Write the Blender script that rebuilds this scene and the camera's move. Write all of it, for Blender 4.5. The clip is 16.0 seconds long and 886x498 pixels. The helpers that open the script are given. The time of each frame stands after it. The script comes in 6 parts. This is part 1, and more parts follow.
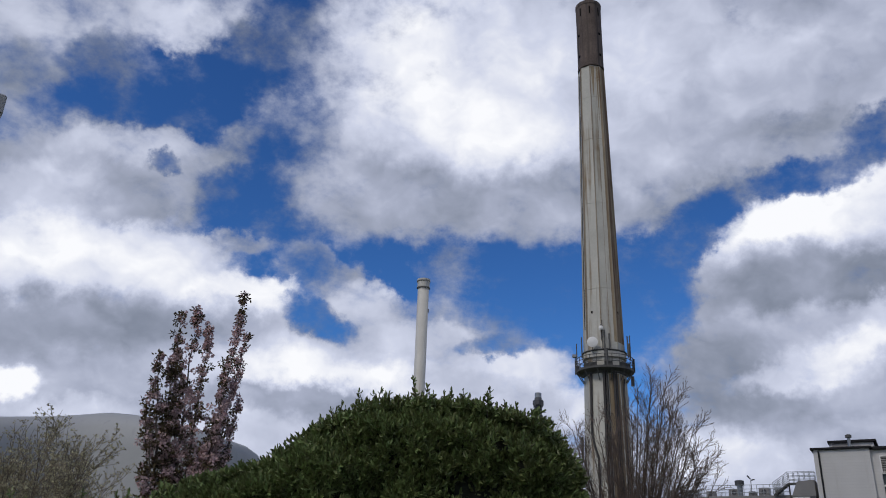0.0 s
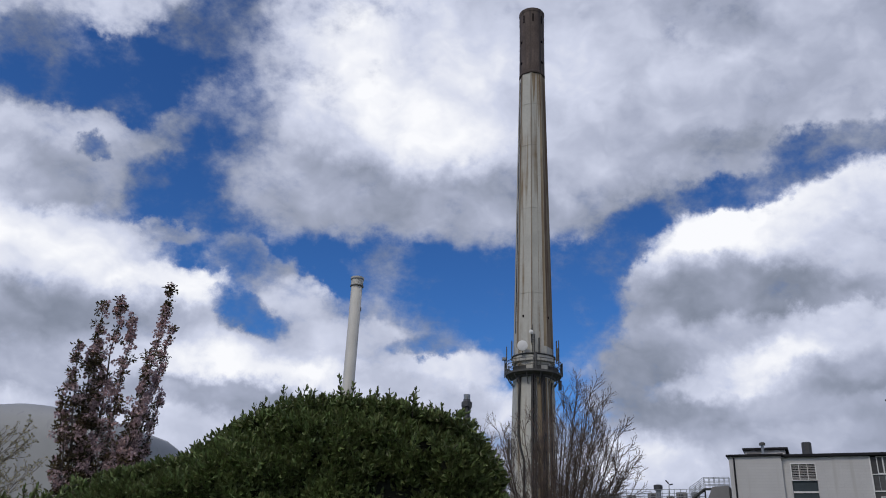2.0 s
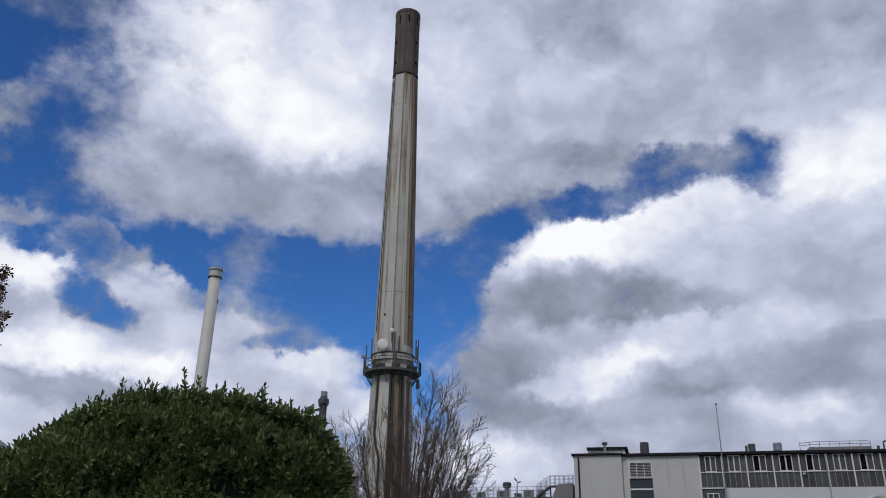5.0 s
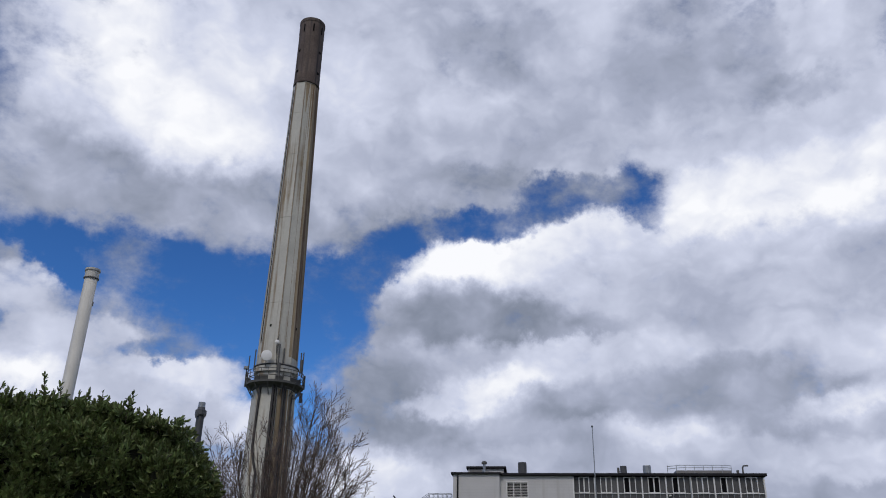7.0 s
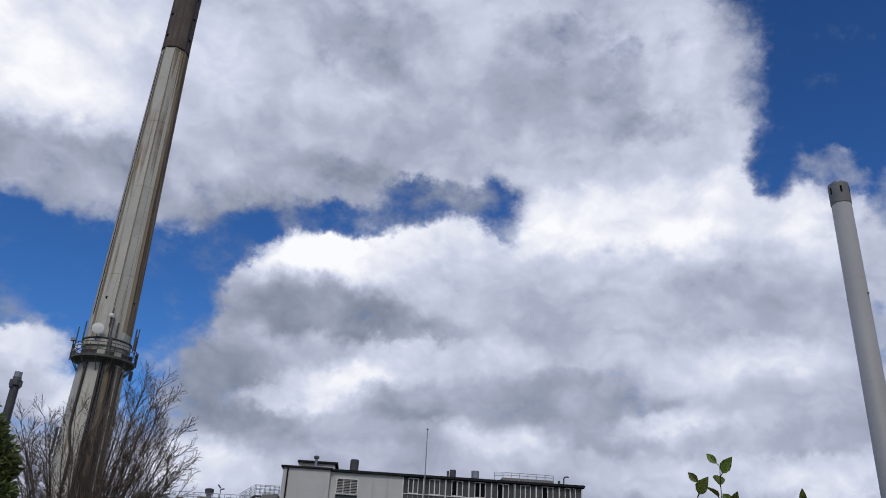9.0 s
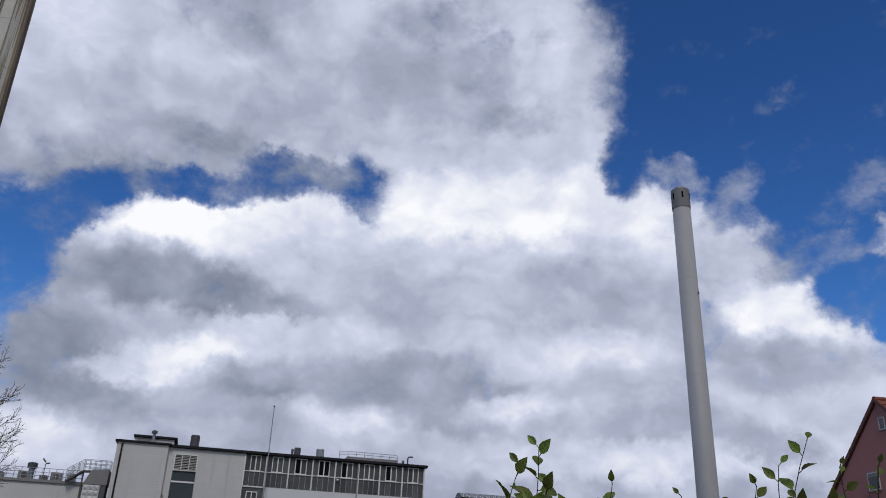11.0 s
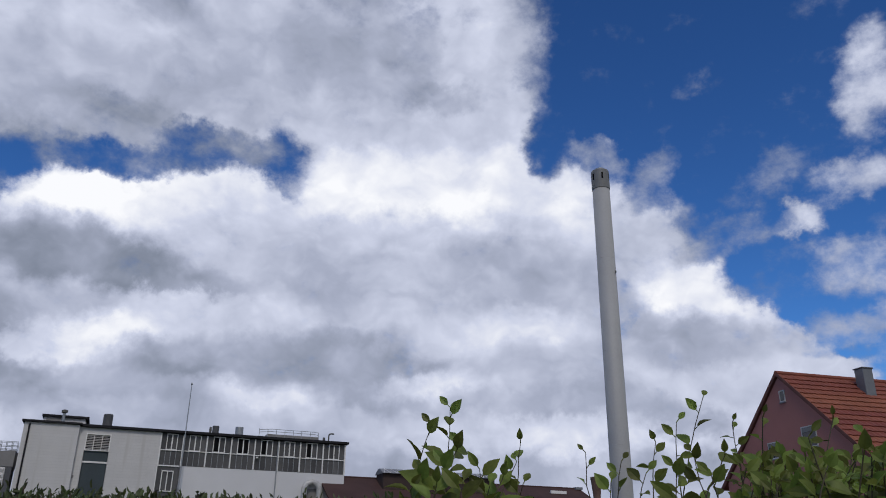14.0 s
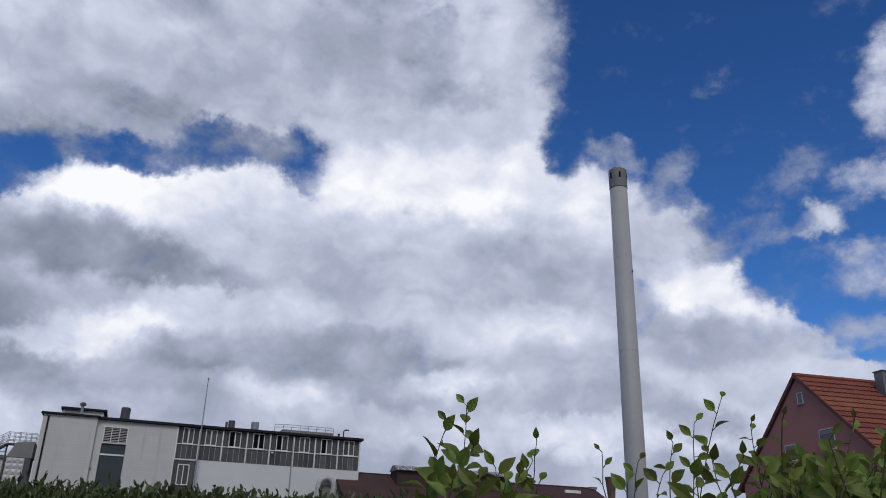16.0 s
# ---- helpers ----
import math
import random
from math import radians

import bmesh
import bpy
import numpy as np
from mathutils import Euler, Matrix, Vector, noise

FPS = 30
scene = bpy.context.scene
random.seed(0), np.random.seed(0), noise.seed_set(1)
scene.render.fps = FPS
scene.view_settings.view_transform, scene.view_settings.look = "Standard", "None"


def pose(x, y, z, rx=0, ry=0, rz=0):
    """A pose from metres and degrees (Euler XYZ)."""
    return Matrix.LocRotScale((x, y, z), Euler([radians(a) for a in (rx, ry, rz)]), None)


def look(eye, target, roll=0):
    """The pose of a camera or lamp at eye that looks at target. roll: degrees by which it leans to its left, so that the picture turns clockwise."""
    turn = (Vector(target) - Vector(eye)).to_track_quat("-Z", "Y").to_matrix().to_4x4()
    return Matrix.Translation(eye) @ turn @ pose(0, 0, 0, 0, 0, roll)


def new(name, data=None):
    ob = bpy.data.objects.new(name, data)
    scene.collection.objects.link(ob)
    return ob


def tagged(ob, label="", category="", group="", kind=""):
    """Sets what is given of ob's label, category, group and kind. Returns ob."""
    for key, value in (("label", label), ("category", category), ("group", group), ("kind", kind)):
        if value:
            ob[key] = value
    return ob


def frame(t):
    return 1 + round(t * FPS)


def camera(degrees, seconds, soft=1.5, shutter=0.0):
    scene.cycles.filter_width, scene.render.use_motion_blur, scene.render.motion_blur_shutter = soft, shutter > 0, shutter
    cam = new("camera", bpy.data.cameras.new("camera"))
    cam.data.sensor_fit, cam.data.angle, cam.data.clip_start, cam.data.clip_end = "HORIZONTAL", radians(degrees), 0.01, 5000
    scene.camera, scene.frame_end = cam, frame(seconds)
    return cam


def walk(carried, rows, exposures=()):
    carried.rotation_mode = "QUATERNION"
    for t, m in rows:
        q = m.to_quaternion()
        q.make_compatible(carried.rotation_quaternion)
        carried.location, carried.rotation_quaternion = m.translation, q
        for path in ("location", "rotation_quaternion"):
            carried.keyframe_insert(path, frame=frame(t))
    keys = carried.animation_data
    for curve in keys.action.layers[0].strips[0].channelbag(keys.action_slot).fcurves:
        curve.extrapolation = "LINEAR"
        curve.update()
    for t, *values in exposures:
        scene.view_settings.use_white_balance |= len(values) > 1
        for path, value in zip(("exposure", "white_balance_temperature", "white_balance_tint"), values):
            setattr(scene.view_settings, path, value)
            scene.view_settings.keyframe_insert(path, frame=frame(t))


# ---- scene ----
cam = camera(58.54, 16.0, soft=1.0)
PATH = [
    (0, pose(0.000, -0.000, 1.600, 112.61, -1.88, -0.00)),
    (0.5, pose(0.002, -0.000, 1.600, 113.26, -1.95, -0.54)),
    (1, pose(0.006, -0.000, 1.600, 113.48, -1.88, -1.60)),
    (1.5, pose(0.012, -0.000, 1.600, 113.21, -2.21, -3.34)),
    (2, pose(0.018, -0.001, 1.600, 112.80, -2.26, -5.23)),
    (2.5, pose(0.025, -0.002, 1.600, 112.43, -2.31, -7.06)),
    (3, pose(0.030, -0.002, 1.600, 112.28, -2.24, -8.65)),
    (3.5, pose(0.035, -0.003, 1.600, 112.29, -2.11, -10.14)),
    (4, pose(0.041, -0.004, 1.600, 112.36, -1.89, -11.70)),
    (6.5, pose(0.073, -0.014, 1.600, 114.11, -0.52, -21.51)),
    (7, pose(0.080, -0.017, 1.600, 114.25, -0.95, -23.73)),
    (7.5, pose(0.088, -0.021, 1.600, 114.33, -1.54, -26.26)),
    (8, pose(0.097, -0.025, 1.600, 114.48, -2.18, -29.13)),
    (8.5, pose(0.107, -0.031, 1.600, 114.57, -2.65, -32.37)),
    (9, pose(0.117, -0.038, 1.600, 114.48, -2.80, -35.83)),
    (9.5, pose(0.126, -0.045, 1.600, 114.27, -2.66, -39.21)),
    (10, pose(0.134, -0.052, 1.600, 113.91, -2.39, -42.20)),
    (10.2, pose(0.137, -0.054, 1.600, 113.81, -2.31, -43.25)),
    (12.3, pose(0.153, -0.071, 1.585, 112.85, -1.57, -49.93)),
    (12.5, pose(0.154, -0.072, 1.582, 112.64, -1.35, -50.25)),
    (13, pose(0.155, -0.074, 1.573, 112.18, -0.89, -50.93)),
    (13.5, pose(0.157, -0.076, 1.565, 111.97, -0.67, -51.54)),
    (14, pose(0.158, -0.077, 1.565, 112.06, -0.64, -52.00)),
    (14.5, pose(0.158, -0.077, 1.565, 112.24, -0.92, -52.22)),
    (15, pose(0.158, -0.077, 1.565, 112.32, -1.33, -52.15)),
    (15.5, pose(0.157, -0.076, 1.565, 112.17, -1.63, -51.71)),
    (16, pose(0.156, -0.074, 1.565, 111.88, -1.56, -51.11)),
]
walk(cam, PATH)

# ---------------------------------------------------------------- sky, clouds, sun
SUN_AZ, SUN_EL = 132.0, 50.0   # degrees left of the first heading, degrees up
# clouds laid over one another: bearing, height, half length, half height, tilt (degrees), softness of the rim, cover, brightness
HIGH_SCRAPS = [(33.8, 32.4, 4.1, 2.8, -17, 0.45, 0.78, 0.78), (32.5, 29.1, 2.9, 2.5, -16, 0.45, 0.62, 0.64), (25, 36.1, 7.6, 1.8, -12, 0.45, 0.66, 0.76), (17.6, 35.2, 4.2, 1.7, -9, 0.45, 0.38, 0.58), (28.3, 32.2, 2.4, 1.8, -15, 0.45, 0.42, 0.6), (22.2, 35.6, 2.7, 1.3, -12, 0.45, 0.75, 0.8)]
HIGH_GAPS = [(18.8, 31.9, 5.9, 2.1, -9, 0.77, -0.02, 0.6), (25.9, 29.2, 4.5, 1.6, -12, 0.77, 0.08, 0.6), (13.1, 36.8, 2.9, 2.3, -7, 0.95, 0.2, 0.6), (29.6, 26.8, 1.7, 1.1, -14, 0.77, 0.22, 0.6)]
MIDDLE_SCRAPS = [(26.1, 24.8, 10.6, 2.8, -10, 0.45, 0.92, 0.68), (30.4, 22.4, 3.2, 1.6, -13, 0.885, 0.95, 0.8), (16.8, 28.3, 3.1, 1.6, -8, 0.45, 0.6, 0.64), (20.3, 25.9, 4.6, 2.1, -9, 0.45, 0.78, 0.68), (25, 27.1, 3.6, 0.8, -12, 0.885, 0.8, 0.76), (23, 26.4, 1, 0.7, -11, 0.45, 0.25, 0.6), (16.7, 25.1, 3, 2, -8, 0.45, 0.15, 0.6), (13.5, 26.5, 3.1, 4.6, -6, 0.45, 0.02, 0.6), (16.8, 21.7, 2.7, 0.8, -7, 0.45, 0.5, 0.62)]
WEST_BANK = [(25.3, 17.6, 8.8, 3.6, -8, 0.45, 1, 0.8), (28.5, 18.9, 5.1, 1.7, -11, 0.885, 1, 0.92), (22, 20.3, 3.5, 1.7, -9, 0.77, 1, 0.87), (15.2, 17.3, 4.1, 2.2, -6, 0.45, 1, 0.84), (15.7, 18.2, 3.1, 1.1, -6, 0.885, 1, 0.93), (13.3, 15.1, 5.3, 1.6, -5, 0.45, 1, 0.8), (26, 14.3, 8.1, 1.8, -8, 0.885, 1, 0.64), (21.7, 14.4, 3, 1.5, -7, 0.95, 1, 0.66)]
WEST_FLOOR = [(18.9, 8.6, 16.3, 4, -4, 0.425, 1, 0.74), (24.6, 10.6, 8.7, 1.6, -6, 0.885, 1, 0.72), (29.3, 10.8, 1, 0.7, -8, 0.95, 1, 0.96), (26.3, 9.2, 3, 0.8, -6, 0.885, 1, 0.82), (9.4, 13, 8.2, 1.8, -3, 0.77, 1, 0.86), (13.1, 10.8, 4.3, 1.3, -4, 0.95, 1, 0.68), (14, 10.5, 1.3, 0.8, -4, 0.95, 1, 0.97), (9.2, 10.9, 4.8, 1.2, -3, 0.885, 1, 0.66), (13.6, 8.1, 3.1, 1.3, -4, 0.885, 1, 0.82), (7.8, 13.5, 5, 1, -3, 0.95, 1, 0.92)]
BROKEN_ARM = [(5.9, 15.7, 4.6, 1.8, -3, 0.45, 0.97, 0.82), (8.3, 19.5, 4.7, 1.4, 25, 0.45, 0.68, 0.7), (11, 20.7, 2.1, 1, -5, 0.45, 0.42, 0.65), (6.5, 18, 2.6, 1.5, -3, 0.45, 0.88, 0.82), (10, 16.9, 1.9, 1, 20, 0.885, 0.05, 0.6), (0.2, 21, 1.8, 1.4, -1, 0.95, 0.42, 0.66), (-1.7, 17.7, 3.2, 1.4, -1, 0.95, 0.66, 0.7), (0.4, 15.9, 3, 1.4, -2, 0.45, 0.9, 0.82), (-4.7, 14.2, 3.9, 1.8, 0, 0.54, 0.97, 0.86), (-1.8, 12.6, 4.5, 1.2, -1, 0.45, 1, 0.8)]
BROKEN_ARM_EDGE = [(-9, 20.2, 6.3, 3.4, 2, 0.655, -0.05, 0.6), (-3.8, 16, 1.9, 0.6, -1, 0.95, 0.22, 0.6), (-8.9, 11.7, 1.8, 1.6, 0, 0.45, 0.85, 0.86), (-5.9, 11.5, 2.4, 1.2, 0, 0.45, 1, 0.76)]
GREAT_CLOUD = [(-5.1, 32.8, 12.7, 7.8, 4, 0.4825, 1, 0.86), (11.4, 31.4, 3.7, 1.4, -6, 0.95, 0.45, 0.72), (9, 34.8, 3.4, 2.3, -5, 0.95, 0.62, 0.76), (5.9, 38.3, 4, 2.3, -3, 0.95, 0.74, 0.8), (7.1, 25.3, 4.1, 1.9, -4, 0.95, 0.7, 0.68), (4.1, 27.2, 6.4, 2.4, -2, 0.95, 0.95, 0.76), (-3.7, 27, 9.4, 2.4, 2, 0.95, 0.97, 0.68), (-16.2, 26.7, 5.4, 2.4, 6, 0.885, 0.9, 0.66)]
GREAT_CLOUD_LIGHT = [(-18.2, 24.1, 2.4, 1.2, 6, 0.45, 0.6, 0.6), (-20.7, 32.8, 10, 5, 11, 0.655, 1, 0.89), (-28.5, 30.4, 5.4, 2.2, 13, 0.95, 0.92, 0.74), (-23.5, 28.6, 4.6, 1.4, 10, 0.885, 0.85, 0.7), (-28.5, 36.5, 7.6, 1.4, 15, 0.885, 1, 0.87), (-3.7, 35.6, 8.7, 4.1, 2, 0.95, 1, 0.94), (-1.3, 31.6, 6.8, 2.4, 1, 0.95, 1, 0.92), (-16.4, 33.7, 4.8, 3.9, 7, 0.95, 1, 0.9)]
CLEFT = [(-22.8, 26.6, 2.3, 1.4, 8, 0.45, 0.08, 0.6), (-20.2, 24.9, 1.4, 1.9, 7, 0.45, 0.15, 0.6), (-16.1, 20.9, 2, 2.4, 4, 0.45, 0, 0.6)]
GREAT_CLOUD_EAST = [(-19.5, 37, 14.9, 5.9, 1, 0.655, 1, 0.83), (-31.8, 33.9, 10.2, 4.4, 5, 0.655, 1, 0.79), (-34.6, 39.1, 7.3, 2.3, 6, 0.885, 1, 0.77), (-41.4, 35, 7, 4.3, 9, 0.77, 1, 0.73), (-54.2, 34.1, 4.1, 5.1, 15, 0.655, 0.97, 0.74), (-48, 36.9, 1.7, 1.5, 24, 0.95, 0.82, 0.7), (-27.5, 31.2, 9.3, 2.2, 3, 0.77, 1, 0.75), (-19.6, 26.8, 4.1, 1.9, -2, 0.45, 0.72, 0.62), (-25.1, 28.8, 5.1, 1.6, 1, 0.45, 0.82, 0.66), (-17.1, 29.7, 4.7, 2.4, -3, 0.885, 1, 0.75)]
EAST_BANK = [(-39.3, 15.9, 18.2, 9.1, 5, 0.218, 1, 0.76), (-20.5, 18.9, 3.2, 2.8, -2, 0.425, 1, 0.85), (-18, 17, 1.7, 1.8, -2, 0.54, 0.95, 0.8), (-26.3, 22.3, 5.7, 2.6, 1, 0.425, 1, 0.96), (-35.6, 24, 4.9, 3.4, 4, 0.425, 1, 0.95), (-31, 23.6, 3.5, 1.6, 2, 0.77, 1, 0.92), (-46.3, 26.9, 4.7, 3.7, 9, 0.54, 1, 0.9), (-54.4, 26.6, 4.2, 3.3, 13, 0.77, 1, 0.89), (-43.4, 28.5, 2.3, 2.1, 8, 0.655, 0.97, 0.87), (-51.2, 29.5, 4.9, 2.2, 13, 0.885, 1, 0.77)]
EAST_BANK_SHADE = [(-31.3, 20.6, 10.8, 1.1, 3, 0.95, 1, 0.8), (-28.2, 18.9, 8, 1.7, -1, 0.95, 1, 0.6), (-23.1, 18.1, 3, 1.2, -1, 0.95, 1, 0.62), (-37.9, 19.1, 6, 1.7, 4, 0.885, 1, 0.65), (-36.1, 21.6, 5.8, 1.3, 4, 0.885, 1, 0.86), (-44.1, 22.9, 6.9, 2.7, 8, 0.885, 1, 0.8), (-52.1, 22.5, 5.1, 2.6, 11, 0.885, 1, 0.75), (-45.4, 18.1, 5.5, 1.9, 6, 0.885, 1, 0.7), (-51, 18.4, 4.1, 2, 8, 0.885, 1, 0.68)]
EAST_BANK_FLOOR = [(-30.3, 16.2, 10.2, 1, 2, 0.885, 1, 0.76), (-35.3, 16.6, 4.4, 0.8, 3, 0.95, 1, 0.84), (-45.1, 16.2, 4.3, 0.8, 5, 0.95, 1, 0.79), (-18.8, 14, 3.3, 2.7, -2, 0.77, 1, 0.66), (-27.8, 14.2, 3.7, 1.3, -9, 0.77, 1, 0.9), (-22.8, 12.5, 2.5, 1.1, -11, 0.77, 1, 0.86), (-33.4, 12.9, 4, 1.4, 1, 0.885, 1, 0.65), (-39.5, 14.3, 4.9, 1.2, 3, 0.885, 1, 0.79), (-48.5, 14.6, 3.8, 1.1, 6, 0.885, 1, 0.74), (-51.6, 12.7, 2.6, 1.2, 6, 0.885, 1, 0.64), (-44.9, 12.3, 4.2, 1, 4, 0.885, 1, 0.7)]
HORIZON_BANK = [(-40.7, 11.1, 7.2, 1, 3, 0.885, 1, 0.81), (-26.9, 10.3, 6, 1.4, 0, 0.885, 1, 0.69), (-20.8, 11.1, 2.4, 1, -1, 0.885, 1, 0.66), (-51, 9.2, 2.5, 1.2, 4, 0.885, 1, 0.88), (-48, 11.2, 3.4, 0.9, 4, 0.885, 1, 0.68), (-19, 7.8, 3.2, 1.5, -1, 0.885, 1, 0.86), (-32.9, 9.7, 7.7, 0.8, 1, 0.885, 1, 0.74)]
HOLES = [(-29.5, 26.4, 5.4, 0.8, -9, 0.95, 0.32, 0.62), (-25.1, 26, 2.2, 0.9, -7, 0.885, 0.12, 0.6), (-39.5, 27.8, 1.6, 1.5, 12, 0.77, 0, 0.6), (-39.8, 26.5, 0.7, 0.9, -2, 0.77, 0.02, 0.6), (-34.8, 28, 2.8, 0.7, -3, 0.95, 0.55, 0.62), (-31.8, 28.4, 1.4, 0.7, -5, 0.95, 0.3, 0.6)]
CLEFT_EAST = [(-18.3, 23.6, 2.7, 1.4, -40, 0.77, 0.02, 0.6), (-15.6, 19, 2.1, 3.6, 11, 0.655, 0, 0.6)]
OVERHEAD = [(-29.7, 42.6, 28.9, 4.1, 1, 0.425, 1, 0.78), (-27.8, 38.7, 3.5, 1.9, -6, 0.95, 0.85, 0.7), (-42.9, 39.6, 3, 1.1, 1, 0.95, 0.8, 0.68)]
EAST_TOWER = [(-54.5, 34.2, 4.8, 6, 2, 0.54, 1, 0.82), (-58.8, 37.5, 1.8, 2.3, 4, 0.885, 0.75, 0.76), (-49.6, 36.3, 1.1, 1.6, 19, 0.95, 0.88, 0.74), (-50.9, 33, 2.4, 0.8, 0, 0.95, 0.9, 0.71), (-55.9, 29.6, 4.1, 1.6, 2, 0.77, 1, 0.84), (-44.2, 30.4, 5.1, 1.5, -2, 0.885, 1, 0.79)]
EAST_SHOULDER = [(-51.7, 23.7, 10.2, 5.3, 1, 0.54, 1, 0.84), (-47.2, 26.1, 5.5, 2.2, -1, 0.77, 1, 0.93), (-56.2, 25.3, 6.6, 2.4, 3, 0.77, 1, 0.95), (-54.9, 27.8, 4.1, 1.3, 2, 0.655, 1, 0.9), (-59, 26.9, 2.7, 1.4, 3, 0.54, 0.95, 0.88), (-61, 23.3, 6, 2.6, 4, 0.54, 1, 0.9), (-66.1, 22.8, 4.1, 2.3, 6, 0.5975, 0.97, 0.82), (-68.8, 20.7, 3.1, 2.1, 26, 0.5975, 0.9, 0.8), (-70.4, 17.3, 4.1, 2.5, 41, 0.54, 1, 0.92), (-73.8, 14.7, 3.8, 1.7, 32, 0.54, 1, 0.9), (-78.3, 13.8, 2.9, 0.8, 12, 0.655, 0.6, 0.78)]
EAST_SHOULDER_FOOT = [(-76, 12.4, 4.3, 1, 11, 0.54, 0.95, 0.91), (-67.9, 12, 10.7, 3.4, 4, 0.425, 1, 0.8), (-50, 21.5, 11.3, 2, 1, 0.95, 1, 0.78), (-41.3, 20.5, 6.5, 1.5, -3, 0.885, 1, 0.78), (-56.1, 20.6, 5.2, 1.5, 2, 0.885, 1, 0.72), (-60.3, 18.3, 4.2, 1.8, 3, 0.885, 1, 0.72), (-68.6, 14.9, 4.5, 1.4, 4, 0.885, 1, 0.71), (-43.3, 16.4, 8.5, 1.7, -2, 0.885, 1, 0.8), (-45.6, 13.8, 8.3, 1.4, -1, 0.885, 1, 0.68), (-56.4, 15.6, 6.2, 1.4, 2, 0.885, 1, 0.83)]
EAST_FLOOR = [(-52.6, 12.4, 3.7, 0.9, -5, 0.885, 1, 0.87), (-60.1, 13.5, 4.8, 1.3, 2, 0.885, 1, 0.76), (-70.1, 11.5, 4.3, 1.3, 4, 0.885, 1, 0.8), (-55.9, 10.6, 6, 1.2, 1, 0.885, 1, 0.71), (-47.8, 9.2, 6.1, 1, -1, 0.885, 1, 0.78), (-59.8, 8.7, 3.5, 1.1, 1, 0.885, 1, 0.85), (-69.4, 8.8, 3.6, 1.3, 2, 0.885, 1, 0.86), (-68.6, 9.8, 2.2, 0.9, 13, 0.95, 0.38, 0.7), (-62.4, 11.5, 2.4, 1, 2, 0.885, 1, 0.7)]
EAST_BLUE = [(-70.7, 37.3, 10.2, 3.3, 15, 0.54, -0.1, 0.6), (-69.8, 32.6, 9.2, 4.6, 10, 0.4825, -0.1, 0.6), (-76.4, 24.6, 5.8, 4.2, 31, 0.54, -0.05, 0.6), (-76.9, 18.5, 4.1, 2.2, 35, 0.655, 0, 0.6), (-80.2, 13.3, 1.3, 0.6, 6, 0.45, 0.15, 0.6), (-60, 29.6, 1.3, 1.6, 4, 0.77, 0.05, 0.6)]
EAST_WISPS = [(-64.3, 28.5, 1.9, 0.7, 42, 0.95, 0.5, 0.7), (-68.1, 26.1, 2, 1, -46, 0.95, 0.38, 0.68), (-78.3, 22.2, 1.3, 0.9, -6, 0.95, 0.85, 0.82), (-73.4, 21.7, 2.8, 0.8, -12, 0.95, 0.33, 0.68), (-81.2, 18.8, 1.8, 1.4, -6, 0.95, 0.52, 0.76), (-84.2, 30.3, 1.5, 2.7, 16, 0.885, 0.7, 0.84), (-82.4, 24, 1.9, 1.1, 2, 0.95, 0.55, 0.8), (-77, 25.5, 2.2, 1.1, -19, 0.95, 0.28, 0.68), (-72, 32.4, 1.4, 0.6, -22, 0.95, 0.24, 0.68), (-80.6, 14.9, 2.2, 0.9, 8, 0.95, 0.5, 0.7), (-72.6, 22.7, 1.9, 0.8, 8, 0.95, 0.35, 0.66)]
CLOUD_STROKES = HIGH_SCRAPS + HIGH_GAPS + MIDDLE_SCRAPS + WEST_BANK + WEST_FLOOR + BROKEN_ARM + BROKEN_ARM_EDGE + GREAT_CLOUD + GREAT_CLOUD_LIGHT + CLEFT + GREAT_CLOUD_EAST + EAST_BANK + EAST_BANK_SHADE + EAST_BANK_FLOOR + HORIZON_BANK + HOLES + CLEFT_EAST + OVERHEAD + EAST_TOWER + EAST_SHOULDER + EAST_SHOULDER_FOOT + EAST_FLOOR + EAST_BLUE + EAST_WISPS


